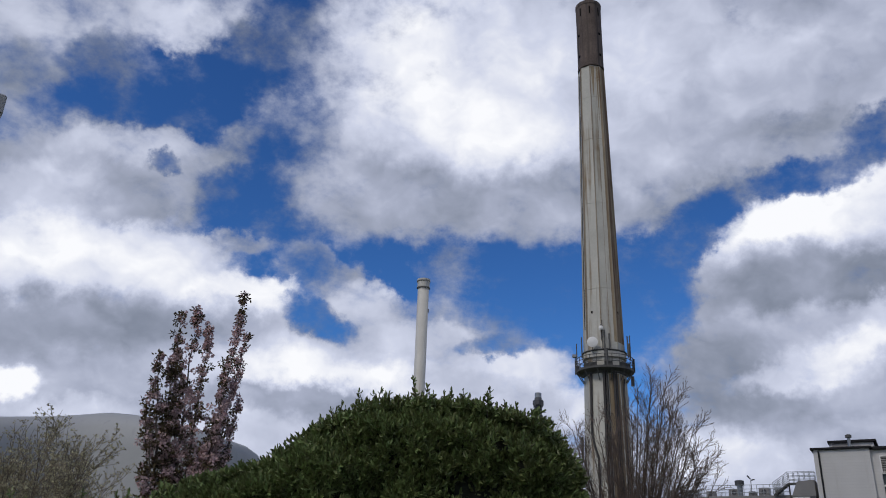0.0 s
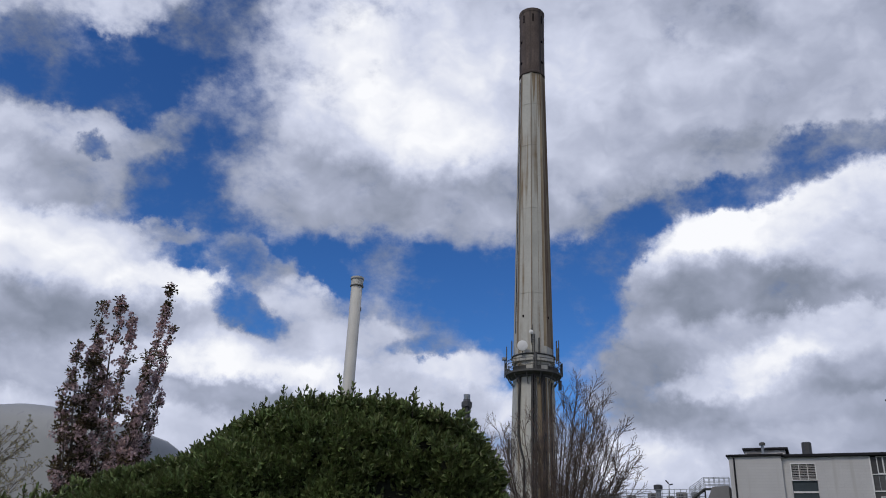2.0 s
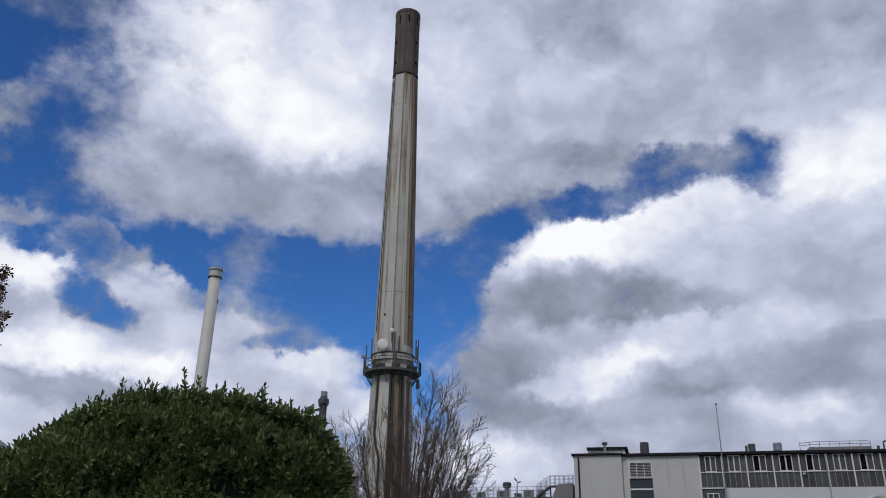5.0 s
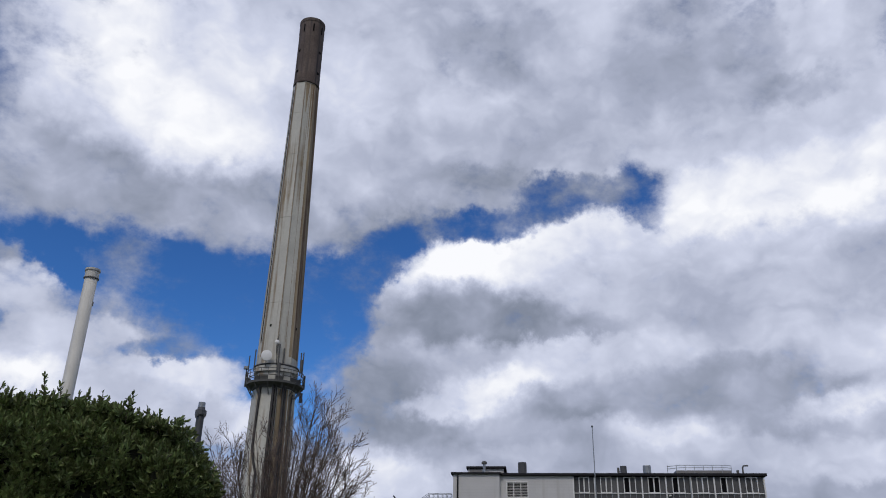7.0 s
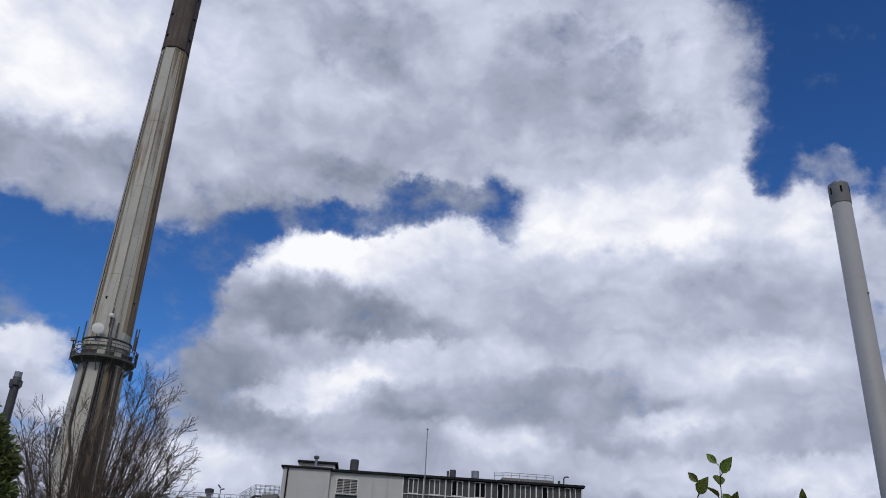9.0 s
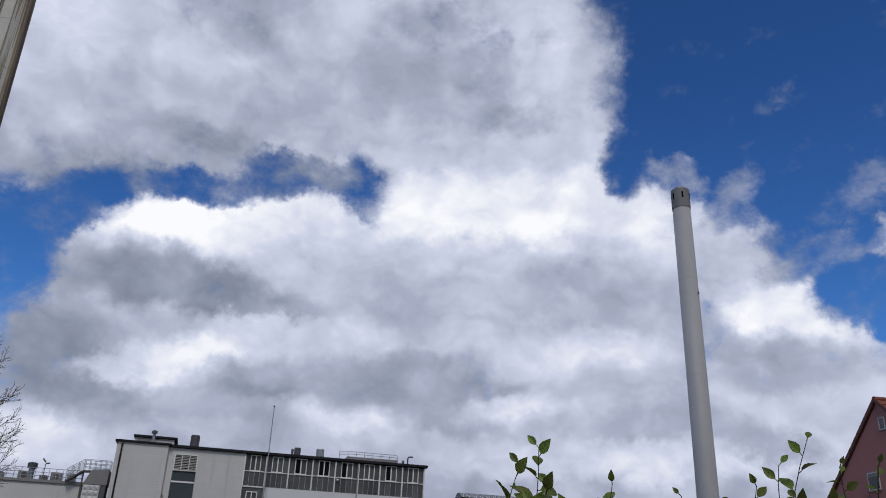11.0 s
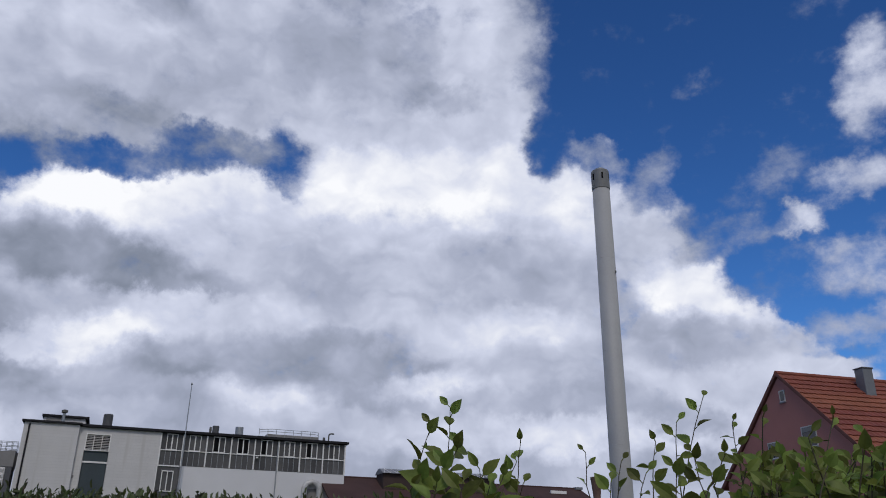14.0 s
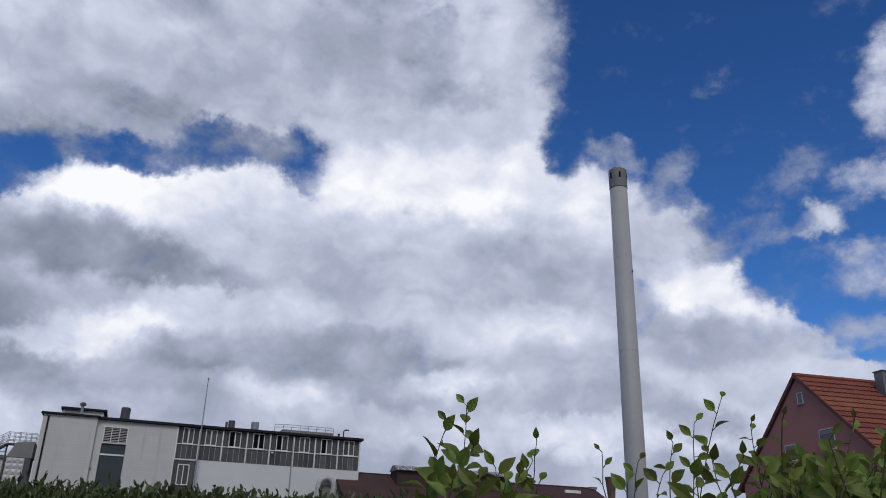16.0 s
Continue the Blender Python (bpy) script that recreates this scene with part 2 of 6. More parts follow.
def build_world():
    world = bpy.data.worlds.new("sky")
    scene.world = world
    world.use_nodes = True
    world.cycles.sampling_method, world.cycles.sample_map_resolution = "MANUAL", 512
    nt = world.node_tree
    nt.nodes.clear()
    N, L = nt.nodes, nt.links

    def put(sock, v):
        if isinstance(v, (int, float, tuple)):
            sock.default_value = v
        else:
            L.new(v, sock)

    def m(op, a, b=None, c=None, clamp=False):
        n = N.new("ShaderNodeMath")
        n.operation, n.use_clamp = op, clamp
        for s, v in zip(n.inputs, (a, b, c)):
            if v is not None:
                put(s, v)
        return n.outputs[0]

    def vm(op, a, b=None):
        n = N.new("ShaderNodeVectorMath")
        n.operation = op
        put(n.inputs[0], a)
        if b is not None:
            put(n.inputs["Scale"] if op == "SCALE" else n.inputs[1], b)
        return n.outputs[1] if op == "DOT_PRODUCT" else n.outputs[0]

    def fbm(vec, scale, detail=6.0, rough=0.55, out="Fac"):
        n = N.new("ShaderNodeTexNoise")
        n.inputs["Scale"].default_value, n.inputs["Detail"].default_value = scale, detail
        n.inputs["Roughness"].default_value = rough
        L.new(vec, n.inputs["Vector"])
        return n.outputs[out]

    def billow(vec, scale, detail):
        n = N.new("ShaderNodeTexVoronoi")
        n.feature, n.normalize = "SMOOTH_F1", True
        n.inputs["Scale"].default_value, n.inputs["Detail"].default_value = scale, detail
        n.inputs["Roughness"].default_value, n.inputs["Smoothness"].default_value = 0.5, 0.8
        L.new(vec, n.inputs["Vector"])
        return n.outputs["Distance"]

    def ramp(v, a, b, c=0.0, d=1.0):
        n = N.new("ShaderNodeMapRange")
        n.interpolation_type, n.clamp = "SMOOTHSTEP", False
        for s, q in zip(n.inputs, (v, a, b, c, d)):
            put(s, q)
        return n.outputs[0]

    way = N.new("ShaderNodeTexCoord").outputs["Generated"]
    sep = N.new("ShaderNodeSeparateXYZ")
    L.new(way, sep.inputs[0])
    az = m("MULTIPLY", m("ARCTAN2", m("MULTIPLY", sep.outputs[0], -1.0), sep.outputs[1]), 57.2958)
    el = m("MULTIPLY", m("ARCSINE", sep.outputs[2]), 57.2958)
    spot = N.new("ShaderNodeCombineXYZ")
    L.new(az, spot.inputs[0])
    L.new(el, spot.inputs[1])
    half = (0.5, 0.5, 0.5)
    # wind frays the outlines at three sizes
    w1 = vm("SCALE", vm("SUBTRACT", fbm(way, 9.0, 2.0, 0.5, "Color"), half), FRAY[0])
    w2 = vm("SCALE", vm("SUBTRACT", fbm(way, 26.0, 5.0, 0.6, "Color"), half), FRAY[1])
    spot = vm("ADD", spot.outputs[0], vm("ADD", w1, w2))
    flat = N.new("ShaderNodeSeparateXYZ")
    L.new(spot, flat.inputs[0])
    comb = N.new("ShaderNodeCombineXYZ")
    L.new(flat.outputs[0], comb.inputs[0])
    L.new(flat.outputs[1], comb.inputs[1])
    spot = comb.outputs[0]
    # cover and brightness; unseen cloud added behind the viewer and overhead whitens the light
    behind = ramp(sep.outputs[1], 0.1, -0.35, 0.0, 0.8)
    first = N.new("ShaderNodeCombineXYZ")
    L.new(behind, first.inputs[0])
    first.inputs[1].default_value = 0.72
    state = first.outputs[0]
    for a, e, ra, re, tilt, soft, cover, light in CLOUD_STROKES:
        off = vm("SUBTRACT", spot, (a, e, 0.0))
        if abs(tilt) < 4:
            off = vm("MULTIPLY", off, (1 / ra, 1 / re, 0.0))
            far = vm("DOT_PRODUCT", off, off)
        else:
            c, s = math.cos(radians(tilt)), math.sin(radians(tilt))
            along, across = vm("DOT_PRODUCT", off, (c / ra, s / ra, 0.0)), vm("DOT_PRODUCT", off, (-s / re, c / re, 0.0))
            far = m("MULTIPLY_ADD", along, along, m("MULTIPLY", across, across))
        mask = ramp(far, (1.0 + soft) ** 2, (1.0 - soft) ** 2)
        mx = N.new("ShaderNodeMix")
        mx.data_type, mx.clamp_factor = "VECTOR", False
        L.new(mask, mx.inputs[0])
        L.new(state, mx.inputs[4])
        mx.inputs[5].default_value = (cover, light, 0)
        state = mx.outputs[1]
    got = N.new("ShaderNodeSeparateXYZ")
    L.new(state, got.inputs[0])
    low = ramp(el, 13.0, 6.0, 0.0, 1.2)
    wisp = m("SUBTRACT", fbm(vm("MULTIPLY", way, (1.0, 1.0, 1.4)), 20.0, 8.0, 0.62), 0.5)
    bent = vm("ADD", way, vm("SCALE", vm("SUBTRACT", fbm(way, 14.0, 3.0, 0.5, "Color"), half), 0.07))
    puff = m("SUBTRACT", 0.42, billow(vm("MULTIPLY", bent, (1.0, 1.0, 1.5)), 15.0, 3.0))
    cover = m("ADD", m("ADD", got.outputs[0], low), m("ADD", m("MULTIPLY", wisp, WISP), m("MULTIPLY", puff, PUFF)))
    alpha = ramp(cover, 0.05, 0.95)
    roll = m("SUBTRACT", fbm(vm("MULTIPLY", bent, (1.0, 1.0, 1.7)), 8.0, 5.0, 0.48), 0.5)
    light = m("ADD", got.outputs[1], m("ADD", m("MULTIPLY", puff, SHADE[0]), m("ADD", m("MULTIPLY", wisp, SHADE[1]), m("MULTIPLY", roll, SHADE[2]))))
    light = m("MULTIPLY_ADD", m("SUBTRACT", light, 0.76), CONTRAST[0], CONTRAST[1])
    shade = N.new("ShaderNodeValToRGB")
    L.new(light, shade.inputs[0])
    cr = shade.color_ramp
    cr.elements[0].position, cr.elements[0].color = 0.4, (0.125, 0.14, 0.175, 1)
    cr.elements[1].position, cr.elements[1].color = 1.0, (0.955, 0.965, 1.0, 1)
    for pos, col in ((0.55, (0.226, 0.258, 0.338, 1)), (0.7, (0.39, 0.427, 0.552, 1)), (0.85, (0.615, 0.655, 0.8, 1))):
        cr.elements.new(pos).color = col
    sky = N.new("ShaderNodeTexSky")
    sky.sky_type, sky.sun_disc = "NISHITA", False
    sky.sun_elevation, sky.sun_rotation = radians(SUN_EL), radians(-SUN_AZ)
    sky.air_density, sky.dust_density, sky.ozone_density = 1.0, 0.3, 3.0
    deep = N.new("ShaderNodeGamma")
    L.new(sky.outputs[0], deep.inputs[0])
    deep.inputs[1].default_value = SKY_GAMMA
    blue = N.new("ShaderNodeMix")
    blue.data_type, blue.blend_type = "RGBA", "MULTIPLY"
    blue.inputs[0].default_value = 1.0
    L.new(deep.outputs[0], blue.inputs[6])
    blue.inputs[7].default_value = SKY_TINT
    bright = vm("SCALE", shade.outputs[0], 10.0)
    mix = N.new("ShaderNodeMix")
    mix.data_type = "RGBA"
    L.new(alpha, mix.inputs[0])
    L.new(blue.outputs[2], mix.inputs[6])
    L.new(bright, mix.inputs[7])
    back = N.new("ShaderNodeBackground")
    back.inputs[1].default_value = 0.1
    L.new(mix.outputs[2], back.inputs[0])
    out = N.new("ShaderNodeOutputWorld")
    L.new(back.outputs[0], out.inputs[0])


FRAY, WISP, PUFF, SHADE = (2.0, 3.2), 1.5, 0.35, (0.36, 0.07, 0.22)
CONTRAST = (1.25, 0.68)
SKY_GAMMA, SKY_TINT = 1.38, (0.245, 0.42, 0.585, 1)
build_world()
sun_lamp = bpy.data.lights.new("sun", "SUN")
sun_lamp.energy, sun_lamp.angle, sun_lamp.color = 1.25, radians(14), (1.0, 0.92, 0.82)
sun_way = Vector((-math.sin(radians(SUN_AZ)) * math.cos(radians(SUN_EL)), math.cos(radians(SUN_AZ)) * math.cos(radians(SUN_EL)), math.sin(radians(SUN_EL))))
new("sun", sun_lamp).matrix_world = look(sun_way * 200, (0, 0, 0))
scene.view_settings.exposure = 0.0

# ---------------------------------------------------------------- materials
def material(name, base, rough=0.7, dark=0.75, light=1.15, scale=3.0, fine=40.0, bump=0.15, metal=0.0, stretch=(1, 1, 1),
             streak=None, streak_amount=0.0, island=0.0, course=None, translucent=0.0, spec=0.4, per_object=0.0):
    """Procedural surface: two scales of mottling, optional downward streaks, block courses and per-leaf variation."""
    mt = bpy.data.materials.new(name)
    mt.use_nodes = True
    nt = mt.node_tree
    N, L = nt.nodes, nt.links
    bs = N["Principled BSDF"]
    bs.inputs["Roughness"].default_value, bs.inputs["Metallic"].default_value = rough, metal
    bs.inputs["Specular IOR Level"].default_value = spec
    co = N.new("ShaderNodeTexCoord").outputs["Object"]
    mp = N.new("ShaderNodeMapping")
    mp.inputs["Scale"].default_value = stretch
    L.new(co, mp.inputs[0])

    def tex(sc, det, vec=mp.outputs[0]):
        n = N.new("ShaderNodeTexNoise")
        n.inputs["Scale"].default_value, n.inputs["Detail"].default_value = sc, det
        L.new(vec, n.inputs["Vector"])
        return n.outputs["Fac"]

    def math_(op, a, b):
        n = N.new("ShaderNodeMath")
        n.operation = op
        for s, v in zip(n.inputs, (a, b)):
            if isinstance(v, (int, float)):
                s.default_value = v
            else:
                L.new(v, s)
        return n.outputs[0]

    big, small = tex(scale, 5), tex(fine, 4)
    both = math_("ADD", math_("MULTIPLY", big, 0.65), math_("MULTIPLY", small, 0.35))
    rp = N.new("ShaderNodeValToRGB")
    L.new(both, rp.inputs[0])
    rp.color_ramp.elements[0].position, rp.color_ramp.elements[1].position = 0.3, 0.7
    rp.color_ramp.elements[0].color = tuple(c * dark for c in base) + (1,)
    rp.color_ramp.elements[1].color = tuple(min(1, c * light) for c in base) + (1,)
    col = rp.outputs[0]
    height = small
    if course:
        br = N.new("ShaderNodeTexBrick")
        br.inputs["Scale"].default_value = 1.0
        br.inputs["Brick Width"].default_value, br.inputs["Row Height"].default_value = course
        br.inputs["Mortar Size"].default_value = 0.012
        br.inputs["Color1"].default_value, br.inputs["Color2"].default_value = (1, 1, 1, 1), (0.965, 0.965, 0.965, 1)
        br.inputs["Mortar"].default_value = (0.9, 0.9, 0.9, 1)
        sw = N.new("ShaderNodeSeparateXYZ")
        L.new(co, sw.inputs[0])
        cw = N.new("ShaderNodeCombineXYZ")
        L.new(math_("ADD", sw.outputs[0], sw.outputs[1]), cw.inputs[0])
        L.new(sw.outputs[2], cw.inputs[1])
        L.new(cw.outputs[0], br.inputs["Vector"])
        mx = N.new("ShaderNodeMix")
        mx.data_type, mx.blend_type = "RGBA", "MULTIPLY"
        mx.inputs[0].default_value = 1
        L.new(col, mx.inputs[6])
        L.new(br.outputs["Color"], mx.inputs[7])
        col = mx.outputs[2]
    if streak:
        ms = N.new("ShaderNodeMapping")
        ms.inputs["Scale"].default_value = (1, 1, 0.03)
        L.new(co, ms.inputs[0])
        st = tex(2.2, 6, ms.outputs[0])
        sr = N.new("ShaderNodeMapRange")
        sr.inputs["From Min"].default_value, sr.inputs["From Max"].default_value = 0.62 - 0.25 * streak_amount, 0.78 - 0.2 * streak_amount
        L.new(math_("ADD", st, math_("MULTIPLY", math_("SUBTRACT", big, 0.5), 0.35)), sr.inputs["Value"])
        mx = N.new("ShaderNodeMix")
        mx.data_type = "RGBA"
        L.new(sr.outputs[0], mx.inputs[0])
        L.new(col, mx.inputs[6])
        mx.inputs[7].default_value = streak + (1,)
        col = mx.outputs[2]
    if island or per_object:
        src = N.new("ShaderNodeNewGeometry").outputs["Random Per Island"] if island else N.new("ShaderNodeObjectInfo").outputs["Random"]
        hs = N.new("ShaderNodeHueSaturation")
        amt = island or per_object
        L.new(math_("ADD", math_("MULTIPLY", src, amt), 1 - amt / 2), hs.inputs["Value"])
        L.new(math_("ADD", math_("MULTIPLY", src, 0.05 * amt), 0.5 - 0.025 * amt), hs.inputs["Hue"])
        L.new(col, hs.inputs["Color"])
        col = hs.outputs[0]
    L.new(col, bs.inputs["Base Color"])
    if bump:
        bp = N.new("ShaderNodeBump")
        bp.inputs["Strength"].default_value, bp.inputs["Distance"].default_value = bump, 0.02
        L.new(height, bp.inputs["Height"])
        L.new(bp.outputs[0], bs.inputs["Normal"])
    if translucent:
        tr = N.new("ShaderNodeBsdfTranslucent")
        L.new(col, tr.inputs[0])
        ms = N.new("ShaderNodeMixShader")
        ms.inputs[0].default_value = translucent
        L.new(bs.outputs[0], ms.inputs[1])
        L.new(tr.outputs[0], ms.inputs[2])
        L.new(ms.outputs[0], N["Material Output"].inputs[0])
    return mt


RUST = (0.16, 0.095, 0.05)
M = {
    "concrete": material("pale_concrete", (0.56, 0.55, 0.49), 0.85, 0.8, 1.1, 0.35, 4.0, 0.2, streak=(0.25, 0.19, 0.12), streak_amount=0.35),
    "cap": material("sooty_brown_concrete", (0.115, 0.088, 0.075), 0.85, 0.6, 1.5, 0.5, 5.0, 0.3, streak=(0.05, 0.042, 0.04), streak_amount=0.6),
    "stain": material("rust_stained_concrete", (0.33, 0.26, 0.17), 0.85, 0.7, 1.2, 0.5, 5.0, 0.2, streak=(0.15, 0.09, 0.05), streak_amount=0.7),
    "rib": material("joint_mortar", (0.34, 0.31, 0.25), 0.85, 0.7, 1.2, 0.6, 6.0),
    "cable": material("black_cable", (0.035, 0.033, 0.032), 0.6, 0.7, 1.3),
    "galv": material("galvanised_steel", (0.34, 0.36, 0.37), 0.45, 0.75, 1.15, 2.0, 30.0, 0.05, metal=0.6),
    "dull_steel": material("weathered_steel", (0.11, 0.11, 0.105), 0.7, 0.7, 1.2, 2.0, 20.0, 0.1, spec=0.25),
    "dish": material("white_plastic", (0.78, 0.78, 0.76), 0.45, 0.92, 1.03, 3.0, 20.0, 0.02),
    "cream": material("cream_painted_steel", (0.56, 0.55, 0.50), 0.6, 0.88, 1.08, 0.4, 5.0, 0.05, streak=(0.36, 0.33, 0.27), streak_amount=0.15),
    "charcoal": material("charcoal_steel", (0.075, 0.078, 0.085), 0.6, 0.75, 1.25, 0.8, 10.0, 0.1),
    "stack": material("grey_painted_steel", (0.34, 0.345, 0.34), 0.55, 0.9, 1.07, 0.4, 6.0, 0.05, streak=(0.3, 0.3, 0.3), streak_amount=0.05),
    "stack_cap": material("dark_grey_steel", (0.175, 0.18, 0.18), 0.6, 0.8, 1.15, 1.2, 12.0, 0.08),
    "brickwhite": material("white_painted_block", (0.56, 0.555, 0.545), 0.8, 0.9, 1.06, 0.5, 12.0, 0.25, course=(2.6, 0.25), streak=(0.47, 0.46, 0.44), streak_amount=0.12),
    "render_white": material("smooth_white_render", (0.62, 0.625, 0.635), 0.8, 0.94, 1.03, 0.4, 12.0, 0.08),
    "fascia": material("dark_roof_edge", (0.022, 0.022, 0.025), 0.8, 0.8, 1.2, 1.0, 15.0, spec=0.15),
    "frame_white": material("white_window_frame", (0.74, 0.74, 0.72), 0.55, 0.9, 1.04, 2.0, 20.0, 0.03),
    "panel_grey": material("grey_glazed_panel", (0.09, 0.09, 0.09), 0.3, 0.75, 1.2, 0.7, 6.0, 0.02, per_object=0.5, spec=0.2),
    # near-black colour stands in for the shade inside openings
    "opening_shade": material("shaded_opening", (0.008, 0.008, 0.009), 0.9, 0.8, 1.2, 0.7, 6.0, 0.0, spec=0.05),
    "slate": material("slate_blue_panel", (0.05, 0.065, 0.072), 0.5, 0.85, 1.15, 0.6, 8.0, 0.03, spec=0.2),
    "silver": material("dull_silver_cladding", (0.5, 0.5, 0.49), 0.55, 0.7, 1.2, 2.5, 9.0, 0.6, metal=0.15),
    "hood": material("grey_sheet_metal", (0.21, 0.205, 0.2), 0.55, 0.85, 1.1, 1.0, 12.0, 0.05),
    "membrane": material("pale_grey_membrane", (0.36, 0.37, 0.37), 0.7, 0.93, 1.05, 0.08, 1.5, 0.03, streak=(0.28, 0.29, 0.3), streak_amount=0.05),
    "hall_red": material("dark_red_brick", (0.06, 0.03, 0.026), 0.85, 0.75, 1.2, 0.6, 8.0, 0.2, course=(0.25, 0.08)),
    "hall_roof": material("grey_roof_sheet", (0.2, 0.21, 0.225), 0.5, 0.8, 1.15, 0.8, 10.0, 0.1),
    "dark_wood": material("dark_brown_boards", (0.045, 0.028, 0.024), 0.75, 0.75, 1.25, 1.0, 10.0, 0.1),
    "plaster_red": material("dusty_red_plaster", (0.40, 0.172, 0.148), 0.9, 0.88, 1.1, 0.5, 25.0, 0.2),
    "tile": material("orange_clay_tile", (0.21, 0.06, 0.036), 0.75, 0.75, 1.2, 1.5, 20.0, 0.2, per_object=0.35),
    "verge": material("red_brown_verge_trim", (0.15, 0.055, 0.042), 0.7, 0.8, 1.2),
    "zinc": material("grey_zinc_sheet", (0.17, 0.18, 0.19), 0.5, 0.85, 1.15, 2.0, 15.0, 0.05, metal=0.3),
    "rusty": material("rusty_pipe", (0.12, 0.075, 0.06), 0.85, 0.6, 1.4, 3.0, 25.0, 0.2),
    "bark": material("grey_brown_bark", (0.13, 0.105, 0.088), 0.9, 0.6, 1.4, 6.0, 60.0, 0.3),
    "twig": material("red_brown_twig", (0.14, 0.106, 0.085), 0.85, 0.7, 1.4, 6.0, 60.0, 0.1),
    "pale_twig": material("pale_olive_twig", (0.2, 0.17, 0.125), 0.85, 0.7, 1.3, 6.0, 60.0, 0.1),
    "hedge": material("evergreen_leaf", (0.152, 0.19, 0.068), 0.45, 0.7, 1.35, 2.0, 30.0, 0.0, island=0.9, translucent=0.15),
    # near-black: shade inside the hedges is put into this colour
    "hedge_shade": material("hedge_inner_shade", (0.012, 0.016, 0.008), 0.95, 0.7, 1.3, 5.0, 40.0, 0.3),
    "laurel": material("dull_green_leaf", (0.072, 0.096, 0.032), 0.5, 0.75, 1.3, 2.0, 30.0, 0.0, island=0.8, translucent=0.2),
    "leaf_lime": material("fresh_green_leaf", (0.168, 0.208, 0.04), 0.5, 0.6, 1.35, 18.0, 90.0, 0.1, per_object=1.0, translucent=0.45),
    "stem": material("green_brown_stem", (0.075, 0.062, 0.035), 0.7, 0.7, 1.3, 20.0, 90.0),
    "blossom": material("pale_pink_petal", (0.66, 0.49, 0.49), 0.75, 0.8, 1.15, 5.0, 40.0, 0.0, island=0.7, translucent=0.3),
    "bronze": material("bronze_young_leaf", (0.10, 0.075, 0.035), 0.6, 0.75, 1.3, 5.0, 40.0, 0.0, island=0.9, translucent=0.25),
    "bud": material("olive_bud_leaf", (0.42, 0.38, 0.25), 0.7, 0.75, 1.2, 5.0, 40.0, 0.0, island=0.8, translucent=0.3),
    "soil": material("grass_and_soil", (0.06, 0.075, 0.03), 0.95, 0.6, 1.4, 0.3, 8.0, 0.3),
    "asphalt": material("asphalt", (0.05, 0.05, 0.052), 0.9, 0.8, 1.2, 0.5, 20.0, 0.2),
}
glass = bpy.data.materials.new("window_glass")
glass.use_nodes = True
gb = glass.node_tree.nodes["Principled BSDF"]
gb.inputs["Base Color"].default_value, gb.inputs["Roughness"].default_value, gb.inputs["Specular IOR Level"].default_value = (0.02, 0.022, 0.025, 1), 0.08, 0.6
M["glass"] = glass


# ---------------------------------------------------------------- mesh helpers
def part(name, bm, mat, parent=None, label="", smooth=False):
    me = bpy.data.meshes.new(name)
    bm.normal_update()
    bm.to_mesh(me)
    bm.free()
    me.materials.append(mat)
    if smooth:
        me.polygons.foreach_set("use_smooth", [True] * len(me.polygons))
    ob = new(name, me)
    ob.parent = parent
    if label:
        tagged(ob, label)
    return ob


def raw(name, verts, faces, mat, parent=None, label="", smooth=False):
    me = bpy.data.meshes.new(name)
    me.from_pydata([tuple(v) for v in verts], [], [tuple(f) for f in faces])
    me.materials.append(mat)
    if smooth:
        me.polygons.foreach_set("use_smooth", [True] * len(me.polygons))
    me.update()
    ob = new(name, me)
    ob.parent = parent
    if label:
        tagged(ob, label)
    return ob


def thing(name, m, label, category, group="", kind=""):
    ob = new(name)
    ob.matrix_world = m
    ob.empty_display_size = 0.3
    return tagged(ob, label, category, group, kind)


def box(bm, x0, x1, y0, y1, z0, z1, bevel=0.0):
    r = bmesh.ops.create_cube(bm, size=1.0)
    for v in r["verts"]:
        v.co = Vector((x0 + (v.co.x + 0.5) * (x1 - x0), y0 + (v.co.y + 0.5) * (y1 - y0), z0 + (v.co.z + 0.5) * (z1 - z0)))
    if bevel:
        edges = list({e for v in r["verts"] for e in v.link_edges})
        bmesh.ops.bevel(bm, geom=edges, offset=bevel, segments=1, affect="EDGES")
    return bm


def boxes(*rows, bevel=0.0):
    bm = bmesh.new()
    for r in rows:
        box(bm, *r, bevel=bevel)
    return bm


def lathe(bm, profile, n=24, x=0.0, y=0.0, turn=0.0):
    """Turn (radius, z) pairs round a standing axis."""
    rings = []
    for r, z in profile:
        rings.append([bm.verts.new((x + r * math.cos(turn + 2 * math.pi * k / n), y + r * math.sin(turn + 2 * math.pi * k / n), z)) for k in range(n)])
    for a, b in zip(rings, rings[1:]):
        for k in range(n):
            bm.faces.new((a[k], a[(k + 1) % n], b[(k + 1) % n], b[k]))
    bm.faces.new(rings[0][::-1])
    bm.faces.new(rings[-1])
    return bm


